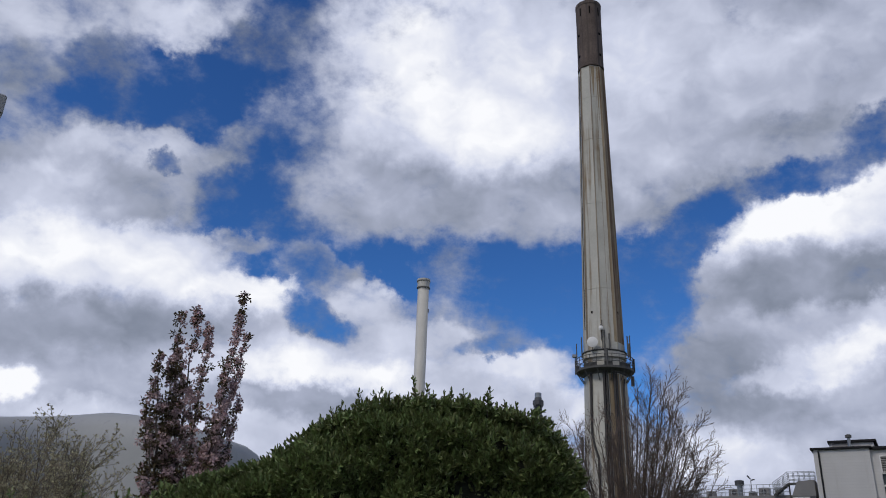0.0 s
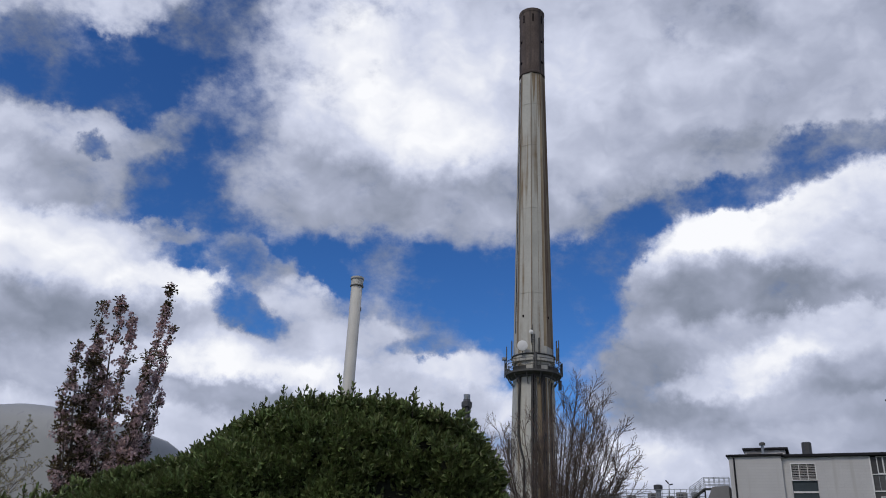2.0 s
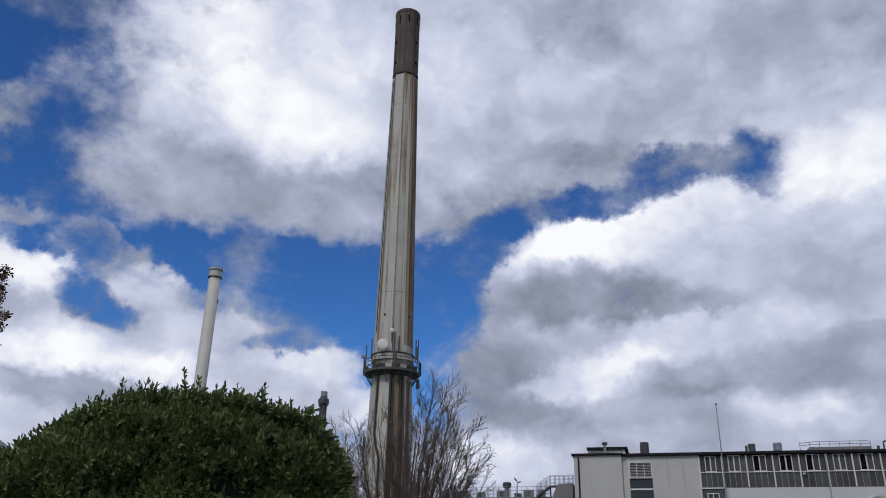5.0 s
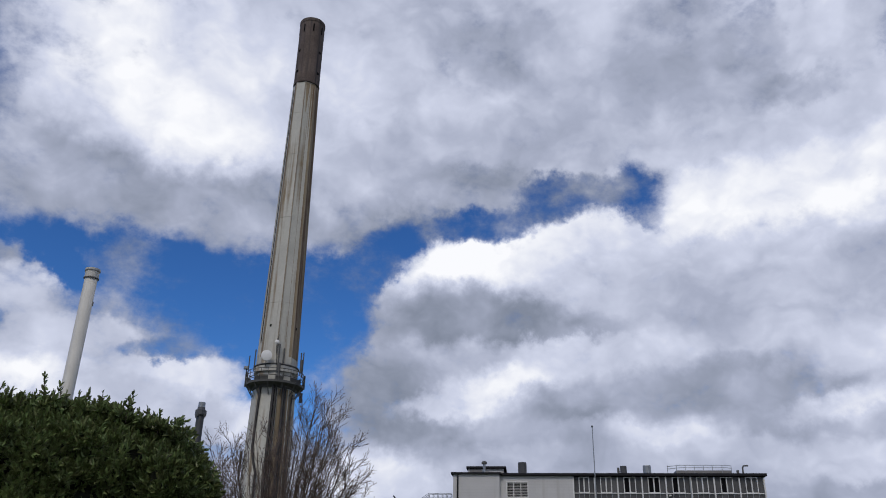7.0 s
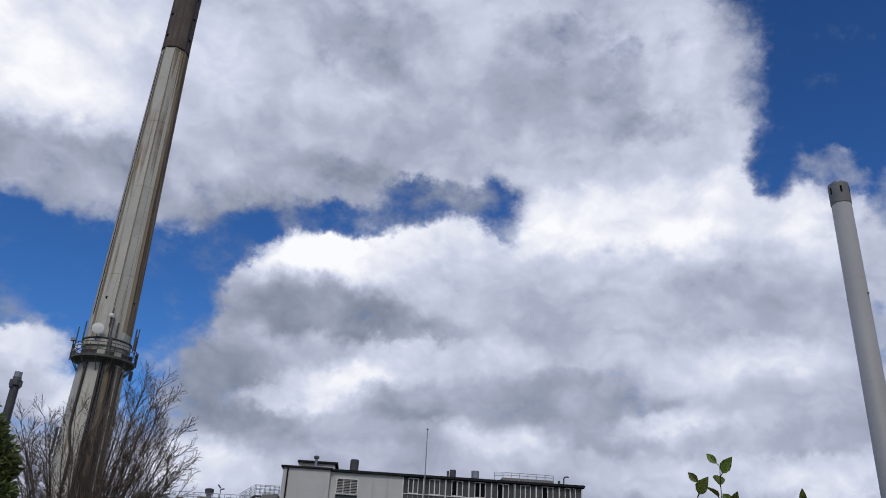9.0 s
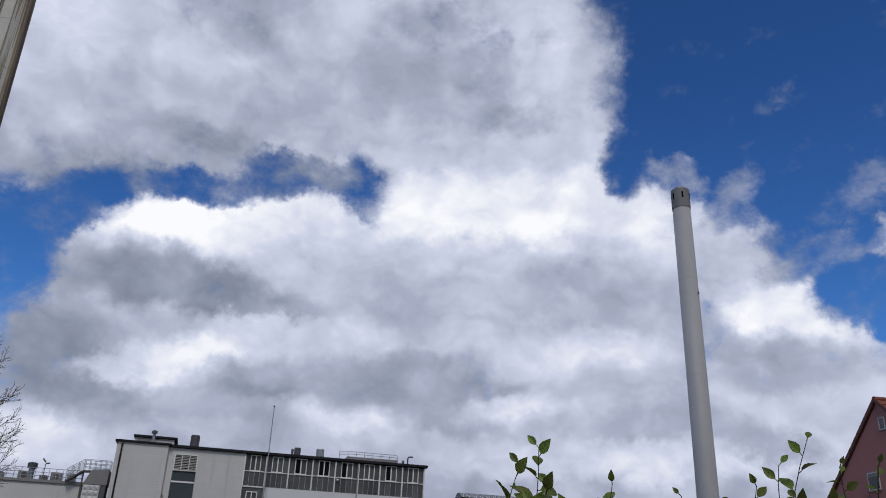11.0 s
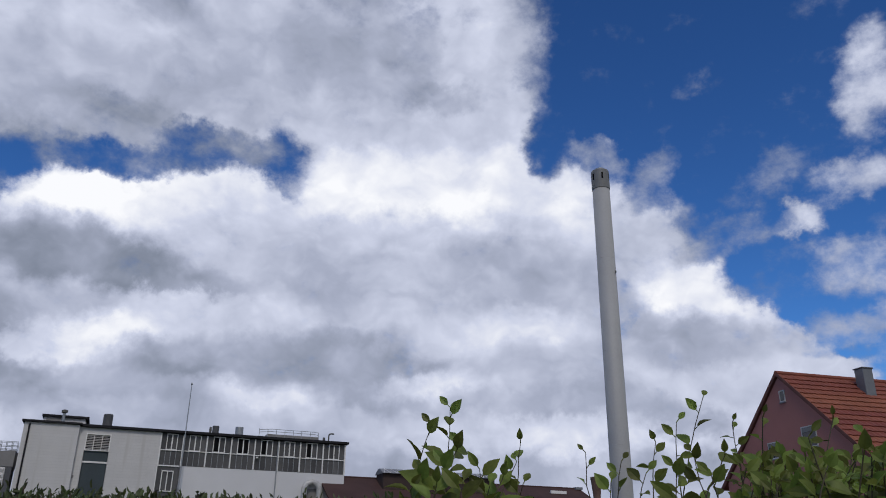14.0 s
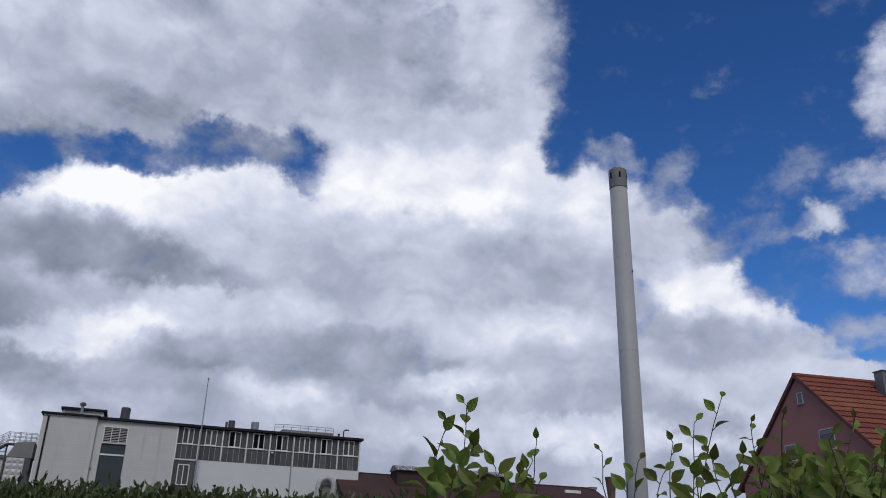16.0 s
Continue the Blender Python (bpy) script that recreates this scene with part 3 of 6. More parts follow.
def tube(bm, pts, radius, n=6):
    """A rod or pipe along points."""
    pts = [Vector(p) for p in pts]
    rings = []
    for i, p in enumerate(pts):
        d = (pts[min(i + 1, len(pts) - 1)] - pts[max(i - 1, 0)]).normalized()
        side = d.orthogonal().normalized()
        if rings:
            side = (last - d * last.dot(d)).normalized()
        last = side
        up = d.cross(side)
        r = radius[i] if isinstance(radius, (list, tuple)) else radius
        rings.append([bm.verts.new(p + (side * math.cos(2 * math.pi * k / n) + up * math.sin(2 * math.pi * k / n)) * r) for k in range(n)])
    for a, b in zip(rings, rings[1:]):
        for k in range(n):
            bm.faces.new((a[k], a[(k + 1) % n], b[(k + 1) % n], b[k]))
    bm.faces.new(rings[0][::-1])
    bm.faces.new(rings[-1])
    return bm


def rods(segments, radius, n=4):
    bm = bmesh.new()
    for s in segments:
        tube(bm, s, radius, n)
    return bm


def bearing(az, dist, z=0.0):
    """The place at a bearing (degrees to the left of the first heading) and a distance."""
    return Vector((-math.sin(radians(az)) * dist, math.cos(radians(az)) * dist, z))


def leaf_cloud(name, pos, way, size, width, mat, parent, label="", fold=0.25, rng=None, kind=""):
    """Many folded leaves as one mesh: places, directions and lengths are arrays."""
    rng = rng or np.random.default_rng(5)
    n = len(pos)
    way = way / np.linalg.norm(way, axis=1, keepdims=True)
    ref = rng.normal(size=(n, 3))
    side = np.cross(way, ref)
    side /= np.linalg.norm(side, axis=1, keepdims=True) + 1e-9
    up = np.cross(side, way)
    s, w = size[:, None], (size * width)[:, None]
    def at(f, w_, lift):
        return pos + way * s * f + side * w * w_ + up * w * lift

    v = np.stack([pos, at(0.3, 0.46, fold), at(0.3, -0.46, fold), at(0.72, 0.4, fold * 0.8), at(0.72, -0.4, fold * 0.8), at(0.5, 0.0, 0.0), pos + way * s - up * s * 0.1], 1).reshape(-1, 3)
    base = (np.arange(n) * 7)[:, None, None]
    f = (np.array([[0, 5, 1], [0, 2, 5], [1, 5, 3], [2, 4, 5], [3, 5, 6], [5, 4, 6]])[None] + base).reshape(-1, 3)
    ob = raw(name, v.tolist(), f.tolist(), mat, parent, label)
    if kind:
        tagged(ob, kind=kind)
    return ob

# ---------------------------------------------------------------- ground
def grid_sheet(name, half, mat):
    bm = bmesh.new()
    bmesh.ops.create_grid(bm, x_segments=20, y_segments=20, size=half)
    return part(name, bm, mat)


tagged(grid_sheet("ground", 2500, M["soil"]), "grassy ground reaching to the horizon", "ground", kind="structure")


# ---------------------------------------------------------------- tall concrete chimney
def tall_chimney():
    at = bearing(-11.33, 85.0)
    c = thing("tall_chimney", Matrix.Translation(at) @ Matrix.Rotation(radians(-11.33), 4, "Z"),
              "tall weathered pale concrete chimney, rust-stained, with sooty top", "chimney")
    sides, turn = 8, radians(-93)

    def r_at(z):
        return np.interp(z, [0, 11, 22, 24, 61, 70.6], [2.72, 2.48, 2.24, 2.18, 1.585, 1.56])

    # shaft in cast segments with shallow joints
    joints = [0.0, 9.0, 18.0, 22.6, 31.5, 42.0, 50.5, 56.4, 61.0]
    for a, b in zip(joints, joints[1:]):
        bm = lathe(bmesh.new(), [(r_at(a), a), (r_at(b) - 0.0, b - 0.05), (r_at(b) - 0.035, b - 0.05), (r_at(b) - 0.035, b)], sides, turn=turn)
        part("shaft_segment", bm, M["concrete"], c)
    bm = lathe(bmesh.new(), [(1.6, 61.0), (1.64, 61.05), (1.64, 61.3), (1.6, 61.4), (1.585, 70.5), (1.65, 70.65), (1.65, 71.05), (1.4, 71.05), (1.36, 70.2)], 24, turn=turn)
    part("cap", bm, M["cap"], c, "sooty dark brown chimney top with small slots")
    # slots are raised blocks, their inner shade painted near-black
    for k in range(8):
        a = turn + 2 * math.pi * (k + 0.2) / 8
        bm = boxes((1.57, 1.61, -0.08, 0.08, 68.9, 70.1))
        bmesh.ops.rotate(bm, matrix=Matrix.Rotation(a, 3, "Z"), verts=bm.verts)
        part("slot", bm, M["opening_shade"], c)
    # vent holes are solid blocks too, near-black for the shade within
    for z in (66.0, 62.8, 28.8):
        for k in ((-1.15, 1.2, 3) if z > 61 else (-0.72, 1.3, 3)):
            a = turn + 2 * math.pi * k / 8
            rr = r_at(z) * (math.cos(math.pi / 8) if z < 61 else 1.02)
            bm = boxes((rr - 0.05, rr + 0.04, -0.16, 0.16, z - 0.16, z + 0.16), bevel=0.03)
            bmesh.ops.rotate(bm, matrix=Matrix.Rotation(a, 3, "Z"), verts=bm.verts)
            part("vent_hole", bm, M["opening_shade"], c)
    # ribs on the corners and stained strips on two faces
    for k in range(sides):
        a = turn + 2 * math.pi * k / sides
        bm = tube(bmesh.new(), [(r_at(z) * math.cos(a), r_at(z) * math.sin(a), z) for z in (24.2, 40, 52, 60.9)], 0.035, 5)
        part("rib", bm, M["rib"], c)
    # face, from and to across it: rust-stained strips
    for k, f0, f1, low, high in ((1, 0.02, 0.98, 24.2, 60.9), (2, 0.02, 0.98, 24.2, 60.9), (0, 0.49, 0.515, 27, 60.9), (0, 0.80, 0.98, 24.2, 60.9), (0, 0.04, 0.46, 56.5, 60.9), (0, 0.56, 0.78, 53.0, 60.9), (7, 0.92, 0.97, 24.2, 60.9), (6, 0.6, 0.98, 24.2, 60.9), (0, 0.3, 0.95, 2, 21.9), (1, 0.02, 0.6, 2, 21.9)):
        bm = bmesh.new()
        rows = []
        for z in np.linspace(low, high, 5):
            edge = r_at(z) * math.cos(math.pi / sides)
            half = (edge + 0.012) * math.tan(math.pi / sides)
            mid = turn + 2 * math.pi * (k + 0.5) / sides
            row = []
            keep = 1.0 if high - low > 15 else 0.12 + 0.88 * (z - low) / (high - low)
            for f in ((f0 + f1) / 2 - (f1 - f0) / 2 * keep, (f0 + f1) / 2 + (f1 - f0) / 2 * keep):
                w = half * (2 * f - 1)
                row.append(bm.verts.new(((edge + 0.012) * math.cos(mid) - w * math.sin(mid), (edge + 0.012) * math.sin(mid) + w * math.cos(mid), z)))
            rows.append(row)
        for p, q in zip(rows, rows[1:]):
            bm.faces.new((p[0], p[1], q[1], q[0]))
        part("stained_strip", bm, M["stain"], c, "rust-brown water stain running down the shaft")
    # service gallery
    bm = lathe(bmesh.new(), [(2.26, 22.0), (2.4, 22.2), (3.0, 22.36), (3.06, 22.4), (3.06, 22.62), (2.2, 22.62)], 24, turn=turn)
    part("gallery_deck", bm, M["dull_steel"], c, "weathered steel gallery ring")
    bm = lathe(bmesh.new(), [(2.2, 23.7), (2.34, 23.75), (2.34, 24.35), (2.2, 24.4)], 24, turn=turn)
    part("collar", bm, M["concrete"], c)
    bm = lathe(bmesh.new(), [(2.2, 24.4), (2.42, 24.42), (2.42, 24.52), (2.2, 24.55)], 24, turn=turn)
    part("collar_band", bm, M["dull_steel"], c)
    n = 24
    for zz in (23.1, 23.5, 23.85):
        ring = [(3.03 * math.cos(2 * math.pi * k / n), 3.03 * math.sin(2 * math.pi * k / n), zz) for k in range(n + 1)]
        part("handrail", tube(bmesh.new(), ring, 0.04, 5), M["dull_steel"], c)
    for k in range(n):
        a = 2 * math.pi * k / n
        part("railing_post", rods([[(3.03 * math.cos(a), 3.03 * math.sin(a), 22.6), (3.03 * math.cos(a), 3.03 * math.sin(a), 23.87)]], 0.04), M["dull_steel"], c)
    for k in range(12):
        a = 2 * math.pi * (k + 0.5) / 12
        part("bracket", rods([[(2.2 * math.cos(a), 2.2 * math.sin(a), 21.2), (2.95 * math.cos(a), 2.95 * math.sin(a), 22.4)]], 0.07), M["dull_steel"], c)

    # toe boards fixed on the rail
    for k in range(0, n):
        if k % 5 in (0, 1, 3):
            a0, a1 = 2 * math.pi * k / n, 2 * math.pi * (k + 1) / n
            bm = bmesh.new()
            q = [bm.verts.new((3.06 * math.cos(a), 3.06 * math.sin(a), z)) for a, z in ((a0, 22.62), (a1, 22.62), (a1, 23.0), (a0, 23.0))]
            bm.faces.new(q)
            bmesh.ops.solidify(bm, geom=bm.faces[:], thickness=0.03)
            part("kick_plate", bm, M["dull_steel"], c)

    def dish(x, y, z, r, name):
        bm = lathe(bmesh.new(), [(0.05, -0.35), (r * 0.6, -0.3), (r, -0.02), (r, 0.06), (r * 0.7, 0.1), (0.05, 0.14)], 20)
        d = part(name, bm, M["dish"], c, "round white dish antenna", smooth=False)
        d.matrix_basis = pose(x, y, z, 90, 0, 0)
        part("mount", rods([[(x, y + 0.3, z - 1.1), (x, y + 0.3, z + 0.5)]], 0.06), M["dull_steel"], c)

    dish(-1.16, -2.55, 25.2, 0.57, "dish_antenna")
    dish(-0.22, -2.5, 26.75, 0.24, "dish_antenna")
    # aerial rods round the gallery
    for x, y, z0, z1, r in ((-0.1, -2.45, 24.4, 27.6, 0.05), (0.1, -2.6, 23.6, 26.5, 0.09), (0.62, -2.5, 24.5, 26.1, 0.1), (0.25, -2.9, 22.5, 24.4, 0.16), (-2.35, -0.6, 24.0, 26.3, 0.07),
                            (-2.9, -0.9, 22.6, 25.5, 0.06), (2.5, -0.6, 23.9, 26.3, 0.07), (2.75, -0.5, 23.6, 26.4, 0.06), (2.6, -0.9, 24.0, 25.4, 0.11), (3.1, -0.2, 22.4, 23.9, 0.07), (-3.1, -0.4, 22.2, 24.2, 0.06)):
        part("aerial", rods([[(x, y, z0), (x, y, z1)]], r, 6), M["dull_steel"], c)
    part("camera_box", boxes((-3.4, -2.85, -0.7, -0.3, 24.1, 24.4), bevel=0.03), M["galv"], c)
    part("junction_box", boxes((2.65, 3.0, -0.7, -0.35, 20.9, 21.9), bevel=0.03), M["dull_steel"], c)
    part("junction_box", boxes((-2.75, -2.5, -0.6, -0.2, 13.1, 15.6), bevel=0.03), M["dull_steel"], c)

    # cables clipped down the shaft
    def run(points, r):
        pts = []
        for a, z in points:
            rr = r_at(z) + 0.04
            pts.append((rr * math.sin(radians(a)), -rr * math.cos(radians(a)), z))
        part("cable", tube(bmesh.new(), pts, r, 5), M["cable"], c)

    run([(-40, 22), (-41, 18), (-41, 15.8), (-34, 14.5), (-24, 13.2), (-23, 6), (-23, 0)], 0.13)
    run([(-3, 22.4), (-3, 14), (-2, 6), (-2, 0)], 0.16)
    run([(4, 22.4), (5, 14), (5, 6), (5, 0)], 0.13)
    run([(24, 22.4), (24, 14), (23, 6), (23, 0)], 0.15)
    run([(31, 22.4), (31, 14), (31, 6)], 0.08)
    run([(58, 21.5), (52, 20), (50, 14), (50, 5)], 0.08)
    run([(-62, 27), (-63, 40), (-63, 60)], 0.05)
    return c


def slim_chimney():
    at = bearing(2.18, 110.0)
    c = thing("slim_chimney", Matrix.Translation(at), "slim cream painted round steel chimney", "chimney")
    part("shaft", lathe(bmesh.new(), [(0.95, 0), (0.83, 15), (0.82, 41.4)], 28), M["cream"], c, smooth=True)
    part("cap", lathe(bmesh.new(), [(0.82, 40.9), (0.9, 41.0), (0.9, 41.9), (0.98, 41.95), (0.98, 42.3), (0.85, 42.3), (0.8, 41.6)], 28), M["cream"], c, smooth=False)
    for z in (40.9, 41.92):
        part("band", lathe(bmesh.new(), [(0.9, z), (0.99, z + 0.02), (0.99, z + 0.14), (0.9, z + 0.16)], 28), M["hood"], c)
    part("sampling_port", boxes((0.75, 0.92, -0.25, 0.0, 37.2, 37.7)), M["hood"], c)
    return c


def dark_chimney():
    at = bearing(-6.5, 100.0)
    c = thing("dark_chimney", Matrix.Translation(at), "short charcoal steel chimney with a shiny rim", "chimney")
    part("shaft", lathe(bmesh.new(), [(0.58, 0), (0.46, 21.3), (0.46, 23.0)], 20), M["charcoal"], c, smooth=True)
    part("collar", lathe(bmesh.new(), [(0.46, 21.9), (0.68, 22.05), (0.68, 22.65), (0.46, 22.75)], 8), M["charcoal"], c)
    part("rim", lathe(bmesh.new(), [(0.42, 22.9), (0.42, 23.6), (0.36, 23.62), (0.34, 23.1)], 20), M["galv"], c)
    for k in range(4):
        a = math.pi / 4 + k * math.pi / 2
        part("lug", boxes((0.6 * math.cos(a) - 0.12, 0.6 * math.cos(a) + 0.12, 0.6 * math.sin(a) - 0.12, 0.6 * math.sin(a) + 0.12, 21.8, 22.3)), M["charcoal"], c)
    return c


def grey_stack():
    at = bearing(-64.13, 60.0) + Vector((0.20, -0.18, 0))
    c = thing("grey_stack", Matrix.Translation(at), "plain grey painted steel stack with a darker top band", "chimney")
    part("shaft", lathe(bmesh.new(), [(0.84, 0), (0.765, 6), (0.70, 30.75)], 36), M["stack"], c, smooth=True)
    part("cap", lathe(bmesh.new(), [(0.70, 30.65), (0.735, 30.7), (0.735, 32.3), (0.70, 32.38), (0.6, 32.38)], 36), M["stack_cap"], c, "darker grey top section")
    part("flue_lip", lathe(bmesh.new(), [(0.42, 32.3), (0.42, 32.6), (0.36, 32.62), (0.1, 32.62)], 20), M["galv"], c)
    for k in range(6):
        # slots drawn as blocks coloured like the shade inside them
        a = radians(-64 + 90 + 60 * k + 14)
        bm = boxes((0.70, 0.742, -0.07, 0.07, 31.45, 32.0))
        bmesh.ops.rotate(bm, matrix=Matrix.Rotation(a, 3, "Z"), verts=bm.verts)
        part("slot", bm, M["opening_shade"], c)
    for z in (24.5, 17.0, 10.0):
        part("weld_seam", lathe(bmesh.new(), [(np.interp(z, [6, 30.75], [0.765, 0.70]) - 0.01, z), (np.interp(z, [6, 30.75], [0.765, 0.70]) + 0.006, z + 0.02), (np.interp(z, [6, 30.75], [0.765, 0.70]) - 0.01, z + 0.04)], 36), M["stack"], c)
    part("sampling_port", boxes((-0.06, 0.06, -0.8, -0.68, 23.3, 23.45)), M["stack_cap"], c)
    return c


tall_chimney()
slim_chimney()
dark_chimney()
grey_stack()


# ---------------------------------------------------------------- factory building
FA = pose(30.94, 68.30, 0, 0, 0, -29.71)   # front left corner; x along the front, y into the building


def deep(u, z, y):
    """Moves a place on the front plane back by y along the view."""
    k = 1 + y / 74.65
    return 7.25 + (u - 7.25) * k, 1.6 + (z - 1.6) * k


def factory():
    b = thing("factory_building", FA, "white painted factory block with a long strip of grey windows", "building")
    R = 0.30   # recess of the long front
    part("wall", boxes((0, 4.25, 0, 14, 0, 12.6)), M["brickwhite"], b, "white painted block wall")
    part("wall", boxes((4.25, 4.87, R, 14, 0, 12.52), (6.85, 10.88, R, 14, 0, 12.52), (4.87, 6.85, R, 14, 12.02, 12.52), (4.87, 6.85, R + 0.35, 14, 0, 12.02)), M["brickwhite"], b)
    part("wall", boxes((12.83, 27.68, R - 0.06, 14, 0, 9.7), (12.83, 27.68, R + 0.5, 14, 9.7, 12.45), (10.88, 12.83, R + 0.5, 14, 0, 12.45)), M["render_white"], b, "smooth white rendered wall")
    part("roof", boxes((-0.2, 4.45, -0.2, 14.2, 12.6, 12.78), (4.45, 27.95, 0.05, 14.2, 12.50, 12.74), bevel=0.03), M["fascia"], b, "flat roof with a dark edge")
    part("rain_pipe", rods([[(0.42, -0.08, 0), (0.42, -0.08, 12.5)]], 0.07, 8), M["fascia"], b)
    part("rain_pipe", rods([[(21.24, R - 0.14, 0), (21.24, R - 0.14, 12.4)]], 0.05, 8), M["galv"], b)
    part("rain_pipe", rods([[(4.1, R - 0.1, 0), (4.1, R - 0.1, 7.0)]], 0.05, 8), M["galv"], b)
    part("socket_box", boxes((4.3, 4.42, R - 0.08, R, 8.3, 8.5)), M["hood"], b)
    # louvre over two slate panels
    lo = part("louvre", boxes((4.87, 6.85, R - 0.02, R + 0.3, 11.93, 12.02), (4.87, 6.85, R - 0.02, R + 0.3, 10.58, 10.66), (4.87, 4.95, R - 0.02, R + 0.3, 10.66, 11.93), (6.77, 6.85, R - 0.02, R + 0.3, 10.66, 11.93),
                              (5.49, 5.56, R - 0.02, R + 0.3, 10.66, 11.93), (6.14, 6.21, R - 0.02, R + 0.3, 10.66, 11.93)), M["frame_white"], b, "white framed ventilation louvre")
    for c0, c1 in ((4.95, 5.49), (5.56, 6.14), (6.21, 6.77)):
        for k in range(9):
            z = 10.70 + k * 0.138
            bm = bmesh.new()
            q = [bm.verts.new(p) for p in ((c0, R + 0.03, z), (c1, R + 0.03, z), (c1, R + 0.09, z + 0.075), (c0, R + 0.09, z + 0.075))]
            bm.faces.new(q)
            bmesh.ops.solidify(bm, geom=bm.faces[:], thickness=0.02)
            part("slat", bm, M["brickwhite"], lo)
    # near-black sheet paints the shade between the slats
    part("louvre_backing", boxes((4.95, 6.77, R + 0.24, R + 0.3, 10.66, 11.93)), M["opening_shade"], b)
    part("slate_panel", boxes((4.90, 6.82, R + 0.12, R + 0.2, 9.72, 10.55)), M["slate"], b, "slate grey infill panel")
    part("slate_panel", boxes((4.90, 6.82, R + 0.12, R + 0.2, 6.2, 9.58)), M["slate"], b)
    part("panel_rail", boxes((4.88, 6.84, R + 0.06, R + 0.2, 9.58, 9.72)), M["frame_white"], b)
    # strip of windows in bays
    edges = [12.78, 14.82, 16.98, 19.09, 21.28, 23.30, 25.48, 27.60]

    def bay(u0, u1, lower, openings, slot=0):
        z0, z1, zm = 9.74, 12.44, 11.02
        w = u1 - u0
        frame_rows = [(u0, u0 + 0.11, R - 0.05, R + 0.3, z0, z1), (u0, u1, R + 0.02, R + 0.3, zm - 0.035, zm + 0.035)]
        win = part("window", boxes(*frame_rows), M["frame_white"], b, "grey glazed window bay with a white mullion")
        fr = u0 + 0.11
        q = (u1 - fr) / 4
        # lower row of four panes
        for k in range(4):
            part("pane", boxes((fr + k * q + 0.02, fr + (k + 1) * q - 0.02, R + 0.10, R + 0.13, z0, zm - 0.035)), M["panel_grey"], win)
            if k:
                part("glazing_bar", boxes((fr + k * q - 0.02, fr + k * q + 0.02, R + 0.06, R + 0.2, z0, zm - 0.035)), M["galv"], win)
        # upper row: panel, casement of two lights, panel
        part("pane", boxes((fr, fr + q * 0.95, R + 0.10, R + 0.13, zm + 0.035, z1)), M["panel_grey"], win)
        part("pane", boxes((fr + q * 3.05, u1, R + 0.10, R + 0.13, zm + 0.035, z1)), M["panel_grey"], win)
        c0, c1, cm = fr + q * 0.95, fr + q * 3.05, fr + q * 2
        part("casement", boxes((c0, c0 + 0.07, R + 0.03, R + 0.2, zm + 0.035, z1), (c1 - 0.07, c1, R + 0.03, R + 0.2, zm + 0.035, z1), (cm - 0.05, cm + 0.05, R + 0.03, R + 0.2, zm + 0.035, z1),
                               (c0, c1, R + 0.035, R + 0.2, zm + 0.035, zm + 0.10), (c0, c1, R + 0.035, R + 0.2, z1 - 0.06, z1)), M["frame_white"], win)
        # an open light gets a pane coloured as the shaded room behind
        for k, (a, e) in enumerate(((c0 + 0.07, cm - 0.05), (cm + 0.05, c1 - 0.07))):
            part("pane", boxes((a, e, R + 0.12, R + 0.15, zm + 0.1, z1 - 0.06)), M["opening_shade"] if k in openings else M["panel_grey"], win)

    opened = [(), (0,), (0, 1), (0,), (), (0,), ()]
    for k, (a, e) in enumerate(zip(edges, edges[1:])):
        bay(a, e, True, opened[k])
    part("end_post", boxes((27.60, 27.72, R - 0.05, R + 0.5, 9.70, 12.45)), M["frame_white"], b)
    bay(10.88, 12.78, True, ())
    # stair strip: three more rows of panes below the first bay
    low = part("window", boxes((10.88, 12.78, R + 0.02, R + 0.3, 9.64, 9.74), (10.88, 10.95, R, R + 0.3, 3.0, 9.7), (11.35, 12.35, R + 0.0, R + 0.2, 9.2, 9.28), (11.35, 11.43, R, R + 0.2, 7.6, 9.2), (12.27, 12.35, R, R + 0.2, 7.6, 9.2),
                               (11.81, 11.89, R, R + 0.2, 7.6, 9.2), (11.35, 12.35, R, R + 0.2, 7.52, 7.6)), M["frame_white"], b)
    for a, e, z0, z1 in ((10.95, 11.35, 7.6, 9.64), (11.43, 11.81, 7.6, 9.2), (11.89, 12.27, 7.6, 9.2), (12.35, 12.78, 7.6, 9.64), (11.35, 12.35, 9.28, 9.64), (10.95, 12.78, 3.0, 7.5)):
        part("pane", boxes((a, e, R + 0.10, R + 0.13, z0, z1)), M["panel_grey"], low)
    part("wall_lamp", boxes((19.3, 19.5, R - 0.2, R, 10.75, 10.88), bevel=0.02), M["dish"], b)
    part("small_window", boxes((26.6, 27.2, R - 0.09, R - 0.06, 7.3, 7.75)), M["panel_grey"], b)
    # bent air duct on the wall
    pts = [(23.87, R - 0.45, 6.0), (23.87, R - 0.45, 8.1)]
    for k in range(1, 12):
        a = math.pi - math.pi * k / 12
        pts.append((24.58 + 0.71 * math.cos(a), R - 0.45, 8.15 + 0.71 * math.sin(a)))
    pts += [(25.29, R - 0.45, 8.1), (25.29, R - 0.45, 6.0)]
    part("bent_duct", tube(bmesh.new(), pts, 0.27, 12), M["silver"], b, "silver bent air duct")
    part("duct_plate", boxes((24.1, 25.06, R - 0.12, R - 0.07, 6.0, 8.3)), M["hood"], b)
    return b


factory()


def roof_thing(name, label, cat, u, z_top, y, build, z_base=12.76):
    u2, _ = deep(u, 1.6, y)
    _, zt = deep(0, z_top, y)
    t = thing(name, FA @ Matrix.Translation((u2, y, z_base)), label, cat)
    build(t, zt - z_base)
    return t


